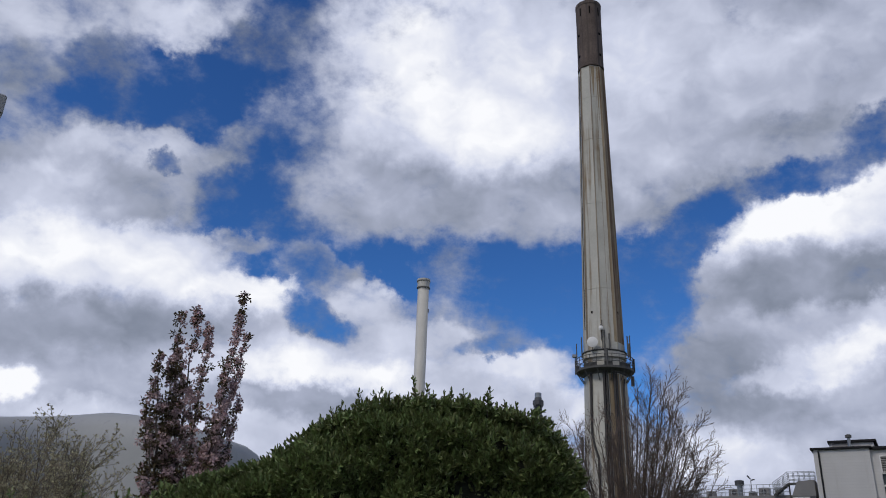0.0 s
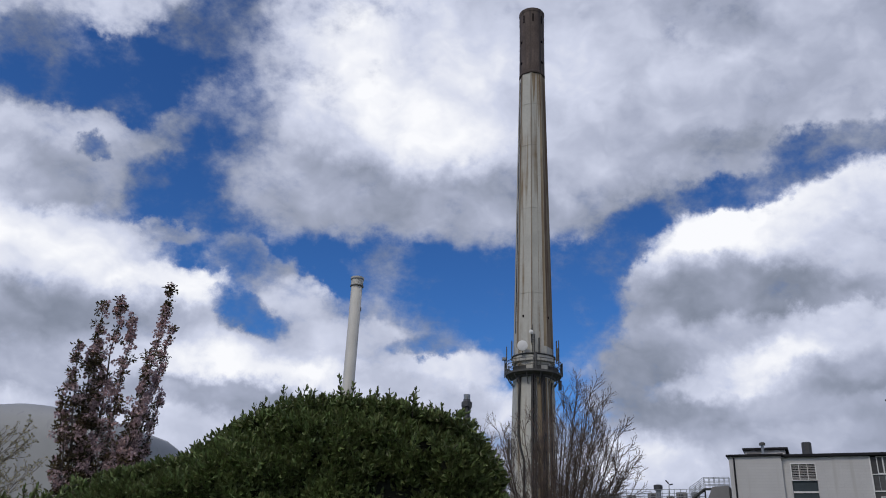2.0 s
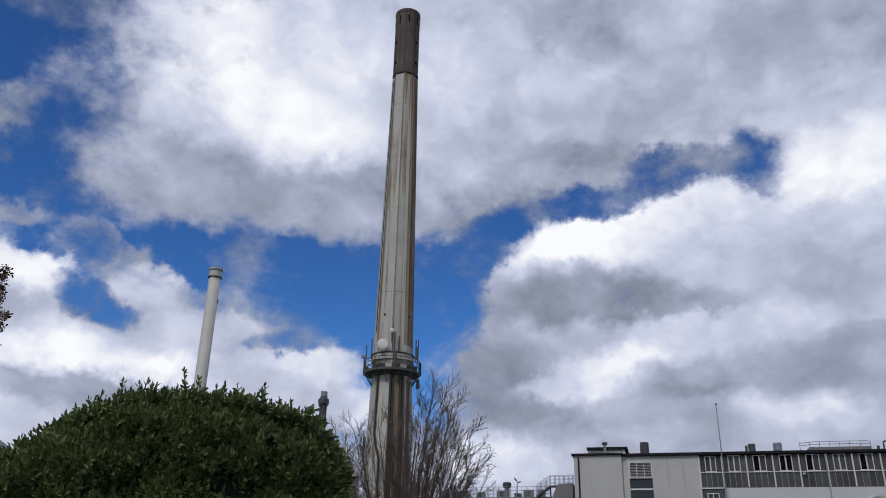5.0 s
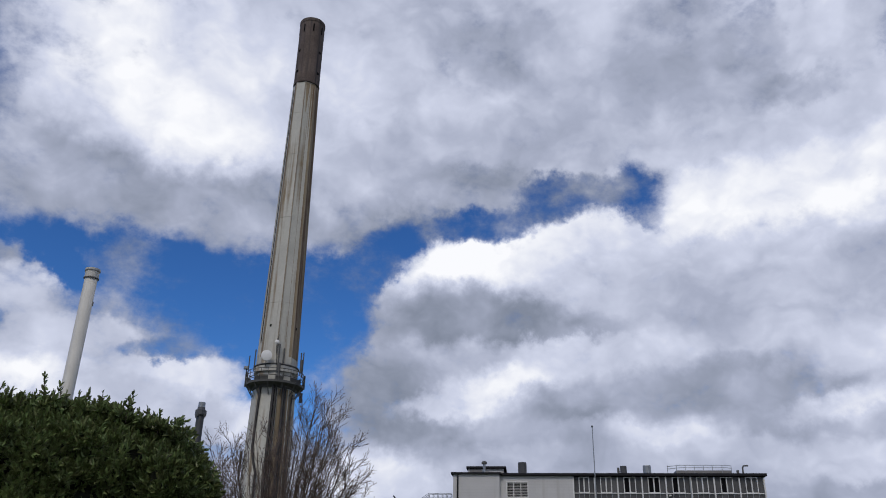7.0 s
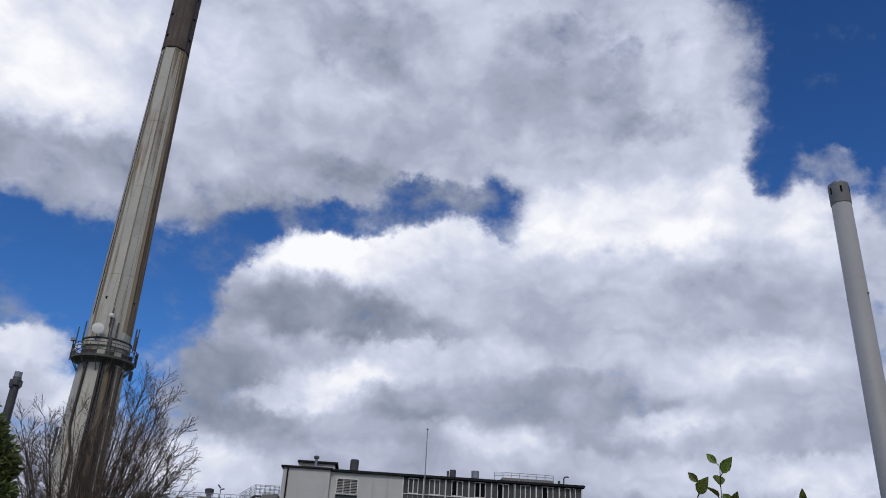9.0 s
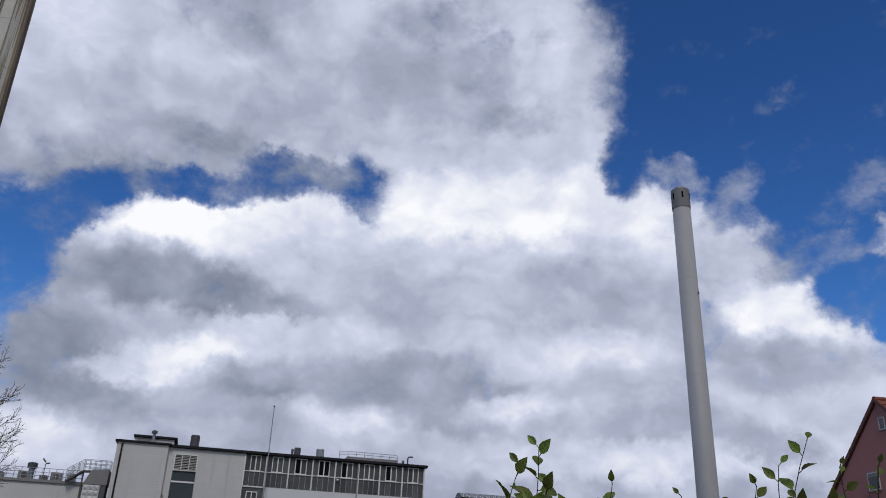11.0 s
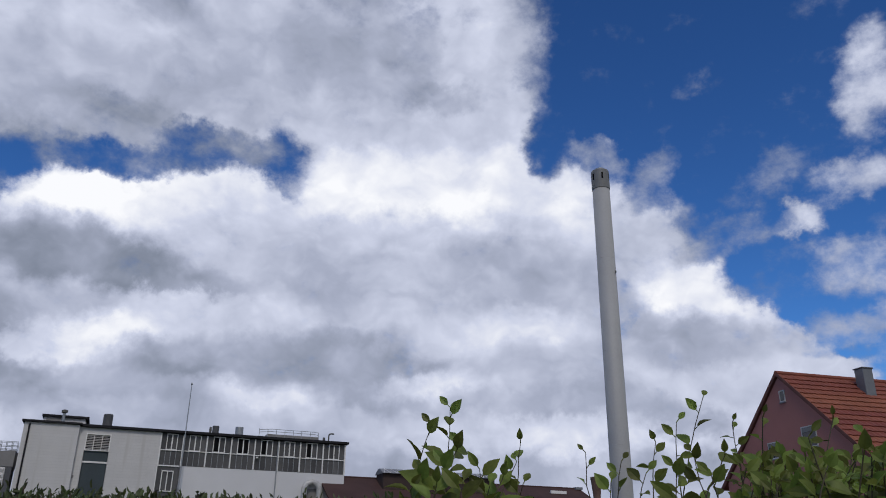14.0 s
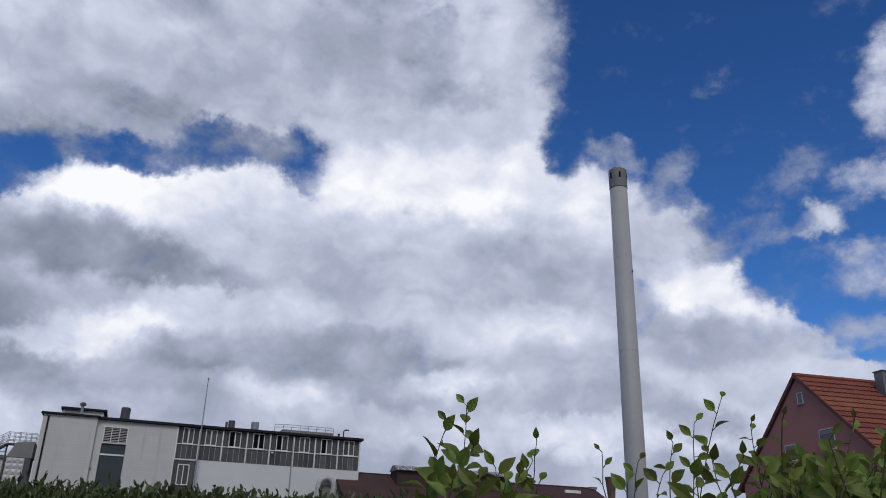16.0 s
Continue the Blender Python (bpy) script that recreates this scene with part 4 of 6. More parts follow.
def cowl(r, mat, cap=0.0):
    def f(t, h):
        part("barrel", lathe(bmesh.new(), [(r * 0.92, 0), (r * 0.92, h * 0.12), (r, h * 0.14), (r, h - 0.06), (r * 0.96, h), (r * 0.7, h), (r * 0.6, h - 0.15)], 18), mat, t)
        if cap:
            part("cap", lathe(bmesh.new(), [(r * 0.9, h), (r + cap, h + 0.03), (r + cap, h + 0.22), (r * 0.8, h + 0.3)], 18), M["dull_steel"], t)
    return f


def ribbed_vent(t, h):
    part("barrel", lathe(bmesh.new(), [(0.33, 0), (0.33, 0.08), (0.38, 0.1), (0.38, h - 0.05), (0.35, h), (0.26, h), (0.24, h - 0.2)], 20), M["charcoal"], t)
    for k in range(10):
        a = 2 * math.pi * k / 10
        part("rib", rods([[(0.385 * math.cos(a), 0.385 * math.sin(a), 0.12), (0.385 * math.cos(a), 0.385 * math.sin(a), h - 0.08)]], 0.018), M["dull_steel"], t)


def penthouse(t, h):
    part("wall", boxes((0.15, 3.5, 0.1, 4, 0, h - 0.16)), M["brickwhite"], t)
    part("roof", boxes((0, 3.75, -0.1, 4.2, h - 0.16, h + 0.04), bevel=0.02), M["fascia"], t)
    part("vent_grille", boxes((0.35, 1.5, 0.04, 0.1, 0.05, h - 0.2)), M["hood"], t)


roof_thing("roof_penthouse", "low white rooftop housing with a dark flat roof", "roof housing", 1.22, 13.28, 2.0, penthouse)
roof_thing("roof_flue", "galvanised roof flue with a flat cap", "flue", 2.87, 13.5, 1.2, cowl(0.13, M["galv"], 0.12))
roof_thing("roof_vent", "dark ribbed steel drum vent on the roof", "vent", 6.36, 13.66, 1.5, ribbed_vent)
roof_thing("skylight_dome", "shallow pale skylight dome on the roof", "skylight", 8.35, 12.95, 1.5, lambda t, h: part("dome", lathe(bmesh.new(), [(0.75, 0), (0.72, 0.06), (0.4, 0.14), (0.1, 0.17)], 18), M["hood"], t))
roof_thing("roof_fan", "dark round roof fan", "fan", 15.45, 13.33, 1.0, cowl(0.3, M["charcoal"]))
roof_thing("roof_pipe", "short grey roof pipe beside the dark fan", "pipe", 15.0, 13.2, 1.0, cowl(0.11, M["dull_steel"]))
roof_thing("roof_fan", "pale galvanised round roof fan", "fan", 17.54, 13.37, 1.0, cowl(0.37, M["galv"]))
roof_thing("roof_gooseneck", "dark bent gooseneck vent pipe", "pipe", 25.9, 13.38, 0.9,
           lambda t, h: part("pipe", tube(bmesh.new(), [(0, 0, 0), (0, 0, h * 0.75), (0.08, 0, h * 0.95), (0.25, 0, h), (0.5, 0, h)], 0.07, 8), M["dull_steel"], t))
roof_thing("roof_pipe", "small dark roof pipe", "pipe", 25.45, 12.98, 0.9, cowl(0.12, M["dull_steel"]))


def roof_platform(t, h):
    part("deck", boxes((0.5, 5.4, 0, 3.0, 0.12, 0.4), bevel=0.03), M["hood"], t)
    part("foot", boxes((0.8, 1.1, 0.2, 2.8, 0, 0.12)), M["dull_steel"], t)
    part("foot", boxes((4.6, 5.2, 0.2, 2.8, 0, 0.12)), M["dull_steel"], t)
    for z in (h, h - 0.22):
        part("rail", rods([[(-0.25, 0, z - 0.12), (0.9, 0, z), (5.0, 0, z), (5.4, 0, z - 0.05)]], 0.03), M["galv"], t)
    for x in (-0.25, 0.55, 1.35, 2.15, 2.95, 3.75, 4.6, 5.4):
        part("rail_post", rods([[(x, 0, 0.0), (x, 0, h - 0.02)]], 0.03), M["galv"], t)


roof_thing("roof_platform", "railed grey roof platform with plant under it", "platform", 19.6, 13.42, 1.2, roof_platform)


def pole_mast():
    t = thing("flagpole", FA @ Matrix.Translation((12.86, -0.35, 0)), "thin white flagpole standing at the factory front", "flagpole")
    part("pole", tube(bmesh.new(), [(0, 0, 0), (0, 0, 9.0), (0, 0, 16.8)], [0.075, 0.062, 0.036], 10), M["galv"], t)
    part("finial", lathe(bmesh.new(), [(0.05, 16.75), (0.1, 16.85), (0.06, 16.95), (0.02, 16.98)], 10), M["galv"], t)
    return t


pole_mast()


# ---------------------------------------------------------------- low annex with roof plant
def annex():
    y = 3.0
    x0, z0 = deep(-16.0, 9.0, y)
    x1, _ = deep(-2.15, 9.0, y)
    a = thing("annex", FA @ Matrix.Translation((0, y, 0)), "low white annex with a railed flat roof", "building")
    part("wall", boxes((x0, x1, 0, 8, 0, z0 - 0.25)), M["brickwhite"], a)
    part("roof", boxes((x0 - 0.1, x1 + 0.12, -0.15, 8, z0 - 0.25, z0), bevel=0.02), M["hood"], a)
    return x0, x1, z0, y


AX0, AX1, AZ, AY = annex()


def annex_items():
    rail = thing("roof_railing", FA @ Matrix.Translation((0, AY, AZ)), "galvanised railing along the annex roof edge", "railing")
    n = 26
    for h in (0.3, 0.6, 0.95):
        part("rail", rods([[(AX0, 0, h), (AX1, 0, h)]], 0.03), M["galv"], rail)
    for k in range(n + 1):
        x = AX0 + (AX1 - AX0) * k / n
        part("rail_post", rods([[(x, 0, 0), (x, 0, 0.96)]], 0.03), M["galv"], rail)
    rng = random.Random(4)
    for x, w, h, d in ((-6.9, 0.95, 0.75, 1.2), (-8.9, 0.7, 0.6, 1.0), (-4.4, 0.9, 0.8, 1.0), (-5.4, 0.6, 0.5, 0.8), (-10.6, 1.1, 0.7, 1.0), (-12.5, 0.9, 0.8, 1.2), (-3.2, 0.6, 0.8, 0.7)):
        x2, _ = deep(x, 0, AY)
        u = thing("cooling_unit", FA @ Matrix.Translation((x2, AY + 1.0, AZ)), "grey rooftop cooling unit with a round fan", "cooling unit", "cooling units on the annex roof")
        part("housing", boxes((-w / 2, w / 2, 0, d, 0.05, h), bevel=0.03), M["hood"] if rng.random() < 0.5 else M["galv"], u)
        part("fan_guard", lathe(bmesh.new(), [(0.22, 0), (0.22, 0.03), (0.05, 0.04)], 14), M["charcoal"], u).matrix_basis = pose(0, 0, h * 0.55, 90)
        part("foot", boxes((-w / 2 + 0.05, w / 2 - 0.05, 0.1, d - 0.1, 0, 0.05)), M["dull_steel"], u)
    x2, z2 = deep(-6.3, 10.36, AY)
    d = thing("roof_drum", FA @ Matrix.Translation((x2, AY + 0.6, AZ)), "dark drum-shaped roof fan on a stalk", "fan")
    part("stalk", lathe(bmesh.new(), [(0.25, 0), (0.25, 1.0)], 12), M["galv"], d)
    part("drum", lathe(bmesh.new(), [(0.25, z2 - AZ - 0.5), (0.4, z2 - AZ - 0.45), (0.42, z2 - AZ - 0.05), (0.3, z2 - AZ + 0.02)], 16), M["charcoal"], d)
    for u0 in (-5.25, -10.6):
        x2, z2 = deep(u0, 10.3, AY)
        s = thing("floodlight", FA @ Matrix.Translation((x2, AY + 0.05, AZ)), "floodlight on a short post at the roof edge", "lamp", "floodlights on the annex roof")
        part("post", rods([[(0, 0, 0), (0, 0, z2 - AZ)]], 0.04), M["dull_steel"], s)
        bm = boxes((-0.35, 0.05, -0.1, 0.1, -0.06, 0.06), bevel=0.02)
        part("head", bm, M["charcoal"], s).matrix_basis = pose(-0.05, 0, z2 - AZ + 0.15, 0, 50, 0)
        bm = boxes((0.0, 0.35, -0.08, 0.08, -0.05, 0.05), bevel=0.02)
        part("arm", bm, M["charcoal"], s).matrix_basis = pose(0.0, 0, z2 - AZ, 0, -12, 0)
    # steel stair and landing up to the main block
    st = thing("steel_stair", FA @ Matrix.Translation((0, AY - 0.6, 0)), "galvanised steel stair and landing with tube railings", "stair")
    a0, b0 = deep(-3.5, 9.1, AY - 0.6)
    a1, b1 = deep(-2.25, 9.95, AY - 0.6)
    a2, b2 = deep(-0.15, 9.95, AY - 0.6)
    for yy in (0.0, 0.8):
        part("stringer", rods([[(a0, yy, b0 - 0.1), (a1, yy, b1), (a2, yy, b1)]], 0.09), M["dull_steel"], st)
        for h in (0.35, 0.65, 0.98):
            part("rail", rods([[(a0, yy, b0 + h), (a1, yy, b1 + h), (a2, yy, b1 + h)]], 0.03), M["galv"], st)
        for k in range(9):
            x = a0 + (a2 - a0) * k / 8
            zz = np.interp(x, [a0, a1, a2], [b0, b1, b1])
            part("rail_post", rods([[(x, yy, zz), (x, yy, zz + 0.99)]], 0.03), M["galv"], st)
    for k in range(6):
        x = a0 + (a1 - a0) * (k + 0.5) / 6
        zz = np.interp(x, [a0, a1], [b0, b1])
        part("tread", boxes((x - 0.15, x + 0.15, 0, 0.8, zz - 0.03, zz)), M["dull_steel"], st)
    part("landing", boxes((a1, a2, 0, 0.8, b1 - 0.06, b1)), M["dull_steel"], st)
    part("leg", rods([[(a1, 0.4, 0), (a1, 0.4, b1)]], 0.08), M["dull_steel"], st)
    # lean-to hood beside the block
    hd = thing("duct_hood", FA, "grey sheet-metal duct hood with silver padded cladding below", "duct")
    bm = bmesh.new()
    prof = [(-2.15, 8.95), (-1.62, 10.15), (-0.25, 10.25), (-0.25, 8.95)]
    f = [bm.verts.new((x, 0.4, z)) for x, z in prof]
    g = [bm.verts.new((x, 2.6, z)) for x, z in prof]
    bm.faces.new(f[::-1])
    bm.faces.new(g)
    for k in range(4):
        bm.faces.new((f[k], f[(k + 1) % 4], g[(k + 1) % 4], g[k]))
    part("hood", bm, M["hood"], hd)
    part("cladding", boxes((-2.1, -0.75, 0.45, 2.5, 0, 8.92)), M["silver"], hd, "crinkled silver insulation cladding")
    for i in range(3):
        for j in range(6):
            x0, z0 = -2.1 + 0.45 * i, 6.2 + 0.45 * j
            bm = bmesh.new()
            q = [bm.verts.new(p) for p in ((x0, 0.446, z0), (x0 + 0.45, 0.446, z0), (x0 + 0.45, 0.446, z0 + 0.45), (x0, 0.446, z0 + 0.45))]
            top = bm.verts.new((x0 + 0.225, 0.385, z0 + 0.225))
            for k in range(4):
                bm.faces.new((q[k], q[(k + 1) % 4], top))
            part("padded_panel", bm, M["silver"], hd)
    part("side_sheet", boxes((-0.72, -0.3, 0.42, 2.55, 0, 8.92)), M["charcoal"], hd)


annex_items()


# ---------------------------------------------------------------- brick hall behind
def brick_hall():
    p0, p1 = bearing(-43.5, 79.0), bearing(-61.35, 89.5)
    d = p1 - p0
    L_ = d.length
    h = thing("brick_hall", Matrix.Translation(p0) @ Matrix.Rotation(math.atan2(d.y, d.x), 4, "Z"), "long dark red brick hall with a glazed roof monitor", "building")
    # pitched roof: ridge along the back, eave towards the viewer
    part("wall", boxes((0, L_, -5.6, 5.6, 0, 6.9)), M["hall_red"], h)
    bm = bmesh.new()
    prof = [(-6.0, 6.7), (0.0, 9.55), (0.0, 9.72), (-6.1, 6.85)]
    f = [bm.verts.new((-0.2, y, z)) for y, z in prof]
    g = [bm.verts.new((L_ + 0.2, y, z)) for y, z in prof]
    bm.faces.new(f)
    bm.faces.new(g[::-1])
    for k in range(4):
        bm.faces.new((f[k], f[(k + 1) % 4], g[(k + 1) % 4], g[k]))
    part("roof", bm, M["hall_red"], h, "dark red tiled roof slope")
    bm = bmesh.new()
    prof = [(0.0, 9.55), (6.0, 6.7), (6.1, 6.85), (0.0, 9.72)]
    f = [bm.verts.new((-0.2, y, z)) for y, z in prof]
    g = [bm.verts.new((L_ + 0.2, y, z)) for y, z in prof]
    bm.faces.new(f)
    bm.faces.new(g[::-1])
    for k in range(4):
        bm.faces.new((f[k], f[(k + 1) % 4], g[(k + 1) % 4], g[k]))
    part("roof", bm, M["hall_red"], h, "dark red tiled roof slope")
    part("ridge_cap", tube(bmesh.new(), [(-0.2, 0, 9.72), (L_ + 0.2, 0, 9.72)], 0.1, 8), M["hall_red"], h)
    a, e = 5.5, 17.1
    part("monitor", boxes((a, e, -2.6, -0.4, 8.5, 10.0)), M["dark_wood"], h, "dark boarded roof monitor")
    bm = bmesh.new()
    prof = [(-2.9, 9.98), (-1.7, 10.5), (-1.1, 10.5), (-0.2, 9.98)]
    f = [bm.verts.new((a - 0.1, y, z)) for y, z in prof]
    g = [bm.verts.new((e + 0.1, y, z)) for y, z in prof]
    bm.faces.new(f)
    bm.faces.new(g[::-1])
    for k in range(4):
        bm.faces.new((f[k], g[k], g[(k + 1) % 4], f[(k + 1) % 4]))
    part("monitor_roof", bm, M["hall_roof"], h, "grey glazed monitor roof")
    n = 18
    for k in range(n):
        x0 = a + (e - a) * k / n
        x1 = a + (e - a) * (k + 1) / n
        part("truss_bar", rods([[(x0, -2.92, 10.0), ((x0 + x1) / 2, -1.8, 10.48), (x1, -2.92, 10.0)]], 0.03), M["frame_white"], h)
    part("end_flashing", boxes((L_ - 0.5, L_ + 0.3, -0.5, 0.5, 9.6, 9.85)), M["hall_roof"], h)
    part("roof_window", boxes((L_ - 4.2, L_ - 2.4, -1.75, -1.5, 8.95, 9.25)), M["frame_white"], h)
    return h


brick_hall()


def flue_pot():
    p = bearing(-62.7, 45.0)
    t = thing("rusty_flue", Matrix.Translation(p), "short rusty brown flue pipe", "flue")
    part("pipe", lathe(bmesh.new(), [(0.2, 0), (0.2, 5.3), (0.29, 6.12), (0.31, 6.16), (0.31, 6.26), (0.24, 6.26), (0.2, 6.0)], 16), M["rusty"], t)


flue_pot()


# ---------------------------------------------------------------- pale membrane hall
def membrane_hall():
    """Long hall with a soft, swelling roof line and a rounded end."""
    t = thing("membrane_hall", Matrix.Translation((0, 0, 0)), "pale grey membrane-covered hall with a swelling roof line", "building")
    bm = bmesh.new()
    rows = []
    for az in [12.6 + 0.12 * k for k in range(20)] + [15.0 + 0.5 * k for k in range(85)]:
        el = float(np.interp(az, [12.6, 12.72, 13.1, 14.0, 16.0, 18.0, 20.0, 21.7, 23.2, 25.0, 26.5, 29.4, 36, 57], [3.0, 6.6, 7.35, 7.9, 8.45, 8.93, 9.22, 9.38, 9.34, 9.0, 8.75, 8.4, 8.0, 7.5]))
        dist = 62.0 + 9.0 * max(0.0, 1 - (az - 12.6) / 5.0) ** 2 + 1.6 * math.sin(radians((az - 21.7) * 24)) * (1 if 14 < az < 30 else 0)
        top = 1.6 + dist * math.tan(radians(el))
        prof = [(0.0, 0.0), (0.0, top * 0.78), (0.35, top * 0.9), (1.2, top * 0.97), (2.6, top), (9.0, top * 1.0), (14, top * 0.9), (16, 0)]
        rows.append([bm.verts.new(bearing(az, dist - 2.6 + o, z)) for o, z in prof])
    for a, b in zip(rows, rows[1:]):
        for k in range(len(a) - 1):
            bm.faces.new((a[k], a[k + 1], b[k + 1], b[k]))
    bm.faces.new(rows[0])
    bm.faces.new(rows[-1][::-1])
    part("skin", bm, M["membrane"], t, smooth=True)
    for az in (16.5, 20.2, 23.9, 27.6, 31.3):
        seam = [bearing(az, 62.0 - 2.75 + 1.6 * math.sin(radians((az - 21.7) * 24)) * (1 if az < 30 else 0) + 9.0 * max(0.0, 1 - (az - 12.6) / 5.0) ** 2, z) for z in (0.0, 4.0, 8.2)]
        part("seam", tube(bmesh.new(), seam, 0.035, 4), M["membrane"], t)


membrane_hall()


# ---------------------------------------------------------------- red plastered house
def house():
    m = Matrix.Translation((33.01, 8.69, 0)) @ Matrix.Rotation(math.atan2(-0.595, 0.804), 4, "Z")
    h = thing("house", m, "dusty red plastered house with an orange clay tile roof", "house")
    # x along the ridge away from the viewer, y across; gable in the plane x = 0
    W, EZ, RZ, LEN = 4.1, 5.12, 8.84, 12.0
    s = (RZ - EZ) / W

    def gable(x0, x1):
        bm = bmesh.new()
        prof = [(-W, 0), (W, 0), (W, EZ), (0, RZ), (-W, EZ)]
        f = [bm.verts.new((x0, y, z)) for y, z in prof]
        g = [bm.verts.new((x1, y, z)) for y, z in prof]
        bm.faces.new(f[::-1])
        bm.faces.new(g)
        for k in range(5):
            bm.faces.new((f[k], f[(k + 1) % 5], g[(k + 1) % 5], g[k]))
        return bm

    part("wall", gable(0.0, LEN), M["plaster_red"], h, "dusty red plastered wall")
    over, eav = 0.07, 0.35
    slope = math.atan(s)
    full = (W + eav) / math.cos(slope)
    for side in (-1, 1):
        bm = boxes((-over, LEN + over, 0, full, -0.02, 0.06))
        r = part("roof_deck", bm, M["verge"], h)
        r.matrix_basis = Matrix.Translation((0, 0, RZ + 0.06)) @ (Matrix.Rotation(-slope, 4, "X") if side > 0 else Matrix.Rotation(slope, 4, "X") @ Matrix.Scale(-1, 4, (0, 1, 0)))
        # rows of tiles, each overlapping the next
        rows_ = 17
        for k in range(rows_):
            d0 = full * k / rows_
            d1 = full * (k + 1) / rows_ + 0.06
            bm = bmesh.new()
            cols = 44 if side < 0 else 1
            last = None
            for c in range(cols * 4 + 1):
                x = -over + (LEN + 2 * over) * c / (cols * 4)
                wave = (0.0, 0.014, 0.022, 0.012)[c % 4] if cols > 1 else 0
                e = [bm.verts.new((x, d0, 0.075 + wave)), bm.verts.new((x, d1, 0.125 + wave)), bm.verts.new((x, d1, 0.06))]
                if last:
                    bm.faces.new((last[0], e[0], e[1], last[1]))
                    bm.faces.new((last[1], e[1], e[2], last[2]))
                last = e
            t = part("tile_course", bm, M["tile"], h)
            t.matrix_basis = r.matrix_basis
        bm = boxes((-over - 0.02, -over, 0, full, 0.0, 0.13))
        v = part("verge_board", bm, M["verge"], h)
        v.matrix_basis = r.matrix_basis
    part("ridge_cap", tube(bmesh.new(), [(-over, 0, RZ + 0.16), (LEN + over, 0, RZ + 0.16)], 0.11, 8), M["tile"], h)

    def window(y0, y1, z0, z1, blind=0.0):
        w = part("window", boxes((-0.03, 0.06, y0, y0 + 0.03, z0, z1), (-0.03, 0.06, y1 - 0.03, y1, z0, z1), (-0.03, 0.06, y0 + 0.04, y1 - 0.04, z1 - 0.04, z1), (-0.03, 0.06, y0 + 0.04, y1 - 0.04, z0, z0 + 0.04)), M["brickwhite"], h)
        part("pane", boxes((-0.012, 0.0, y0 + 0.04, y1 - 0.04, z0 + 0.04, z1 - 0.04)), M["glass"], w)
        if blind:
            part("shutter_box", boxes((-0.04, 0.0, y0 + 0.06, y1 - 0.06, z1 - 0.06 - blind, z1 - 0.06)), M["hood"], w)
        part("sill", boxes((-0.06, 0.0, y0 - 0.03, y1 + 0.03, z0 - 0.04, z0)), M["hood"], w)

    window(-0.29, 0.03, 7.83, 8.29)
    window(-1.70, -0.90, 5.93, 6.72, 0.15)
    window(0.51, 1.15, 5.75, 6.4, 0.12)
    # chimney clad in zinc on the near slope
    cy = -0.75
    ch = part("chimney", boxes((3.3, 3.78, cy - 0.22, cy + 0.24, 7.6, 9.26), bevel=0.015), M["zinc"], h, "grey zinc-clad chimney")
    part("cover", boxes((3.27, 3.81, cy - 0.25, cy + 0.27, 9.26, 9.3)), M["dull_steel"], ch)
    # wide dormer beyond the chimney
    d = part("dormer", boxes((6.6, 10.2, -3.6, -1.2, 6.0, 7.8)), M["plaster_red"], h)
    bm = boxes((6.3, 10.5, 0, 3.4, -0.05, 0.08))
    part("dormer_roof", bm, M["tile"], d).matrix_basis = Matrix.Translation((0, -0.6, 8.35)) @ Matrix.Rotation(radians(10), 4, "X") @ Matrix.Scale(-1, 4, (0, 1, 0))
    sd = part("dish_antenna", lathe(bmesh.new(), [(0.05, -0.12), (0.3, -0.06), (0.42, 0.03), (0.38, 0.03), (0.05, -0.06)], 18), M["zinc"], h, "grey satellite dish")
    sd.matrix_basis = pose(6.4, -1.5, 8.75, 70, 0, -30)
    part("antenna_mast", rods([[(6.4, -1.4, 7.6), (6.4, -1.4, 8.9)]], 0.03), M["dull_steel"], h)
    part("gutter", tube(bmesh.new(), [(-over, -W - eav - 0.05, EZ - 0.35), (LEN, -W - eav - 0.05, EZ - 0.35)], 0.07, 8), M["verge"], h)
    return h


house()

# ---------------------------------------------------------------- clipped hedge
def hedge_crest(x):
    """Height of the clipped hedge along its length: a low run, then a swelling mound with a steep end."""
    return np.interp(x, [-6, -1.66, -1.37, -1.05, -0.85, -0.75, -0.6, -0.41, -0.15, 0.16, 0.36, 0.47, 0.55, 0.62, 0.66, 0.68],
                     [1.74, 1.87, 1.97, 2.055, 2.125, 2.205, 2.305, 2.385, 2.43, 2.42, 2.37, 2.29, 2.175, 2.07, 1.9, 0.0])


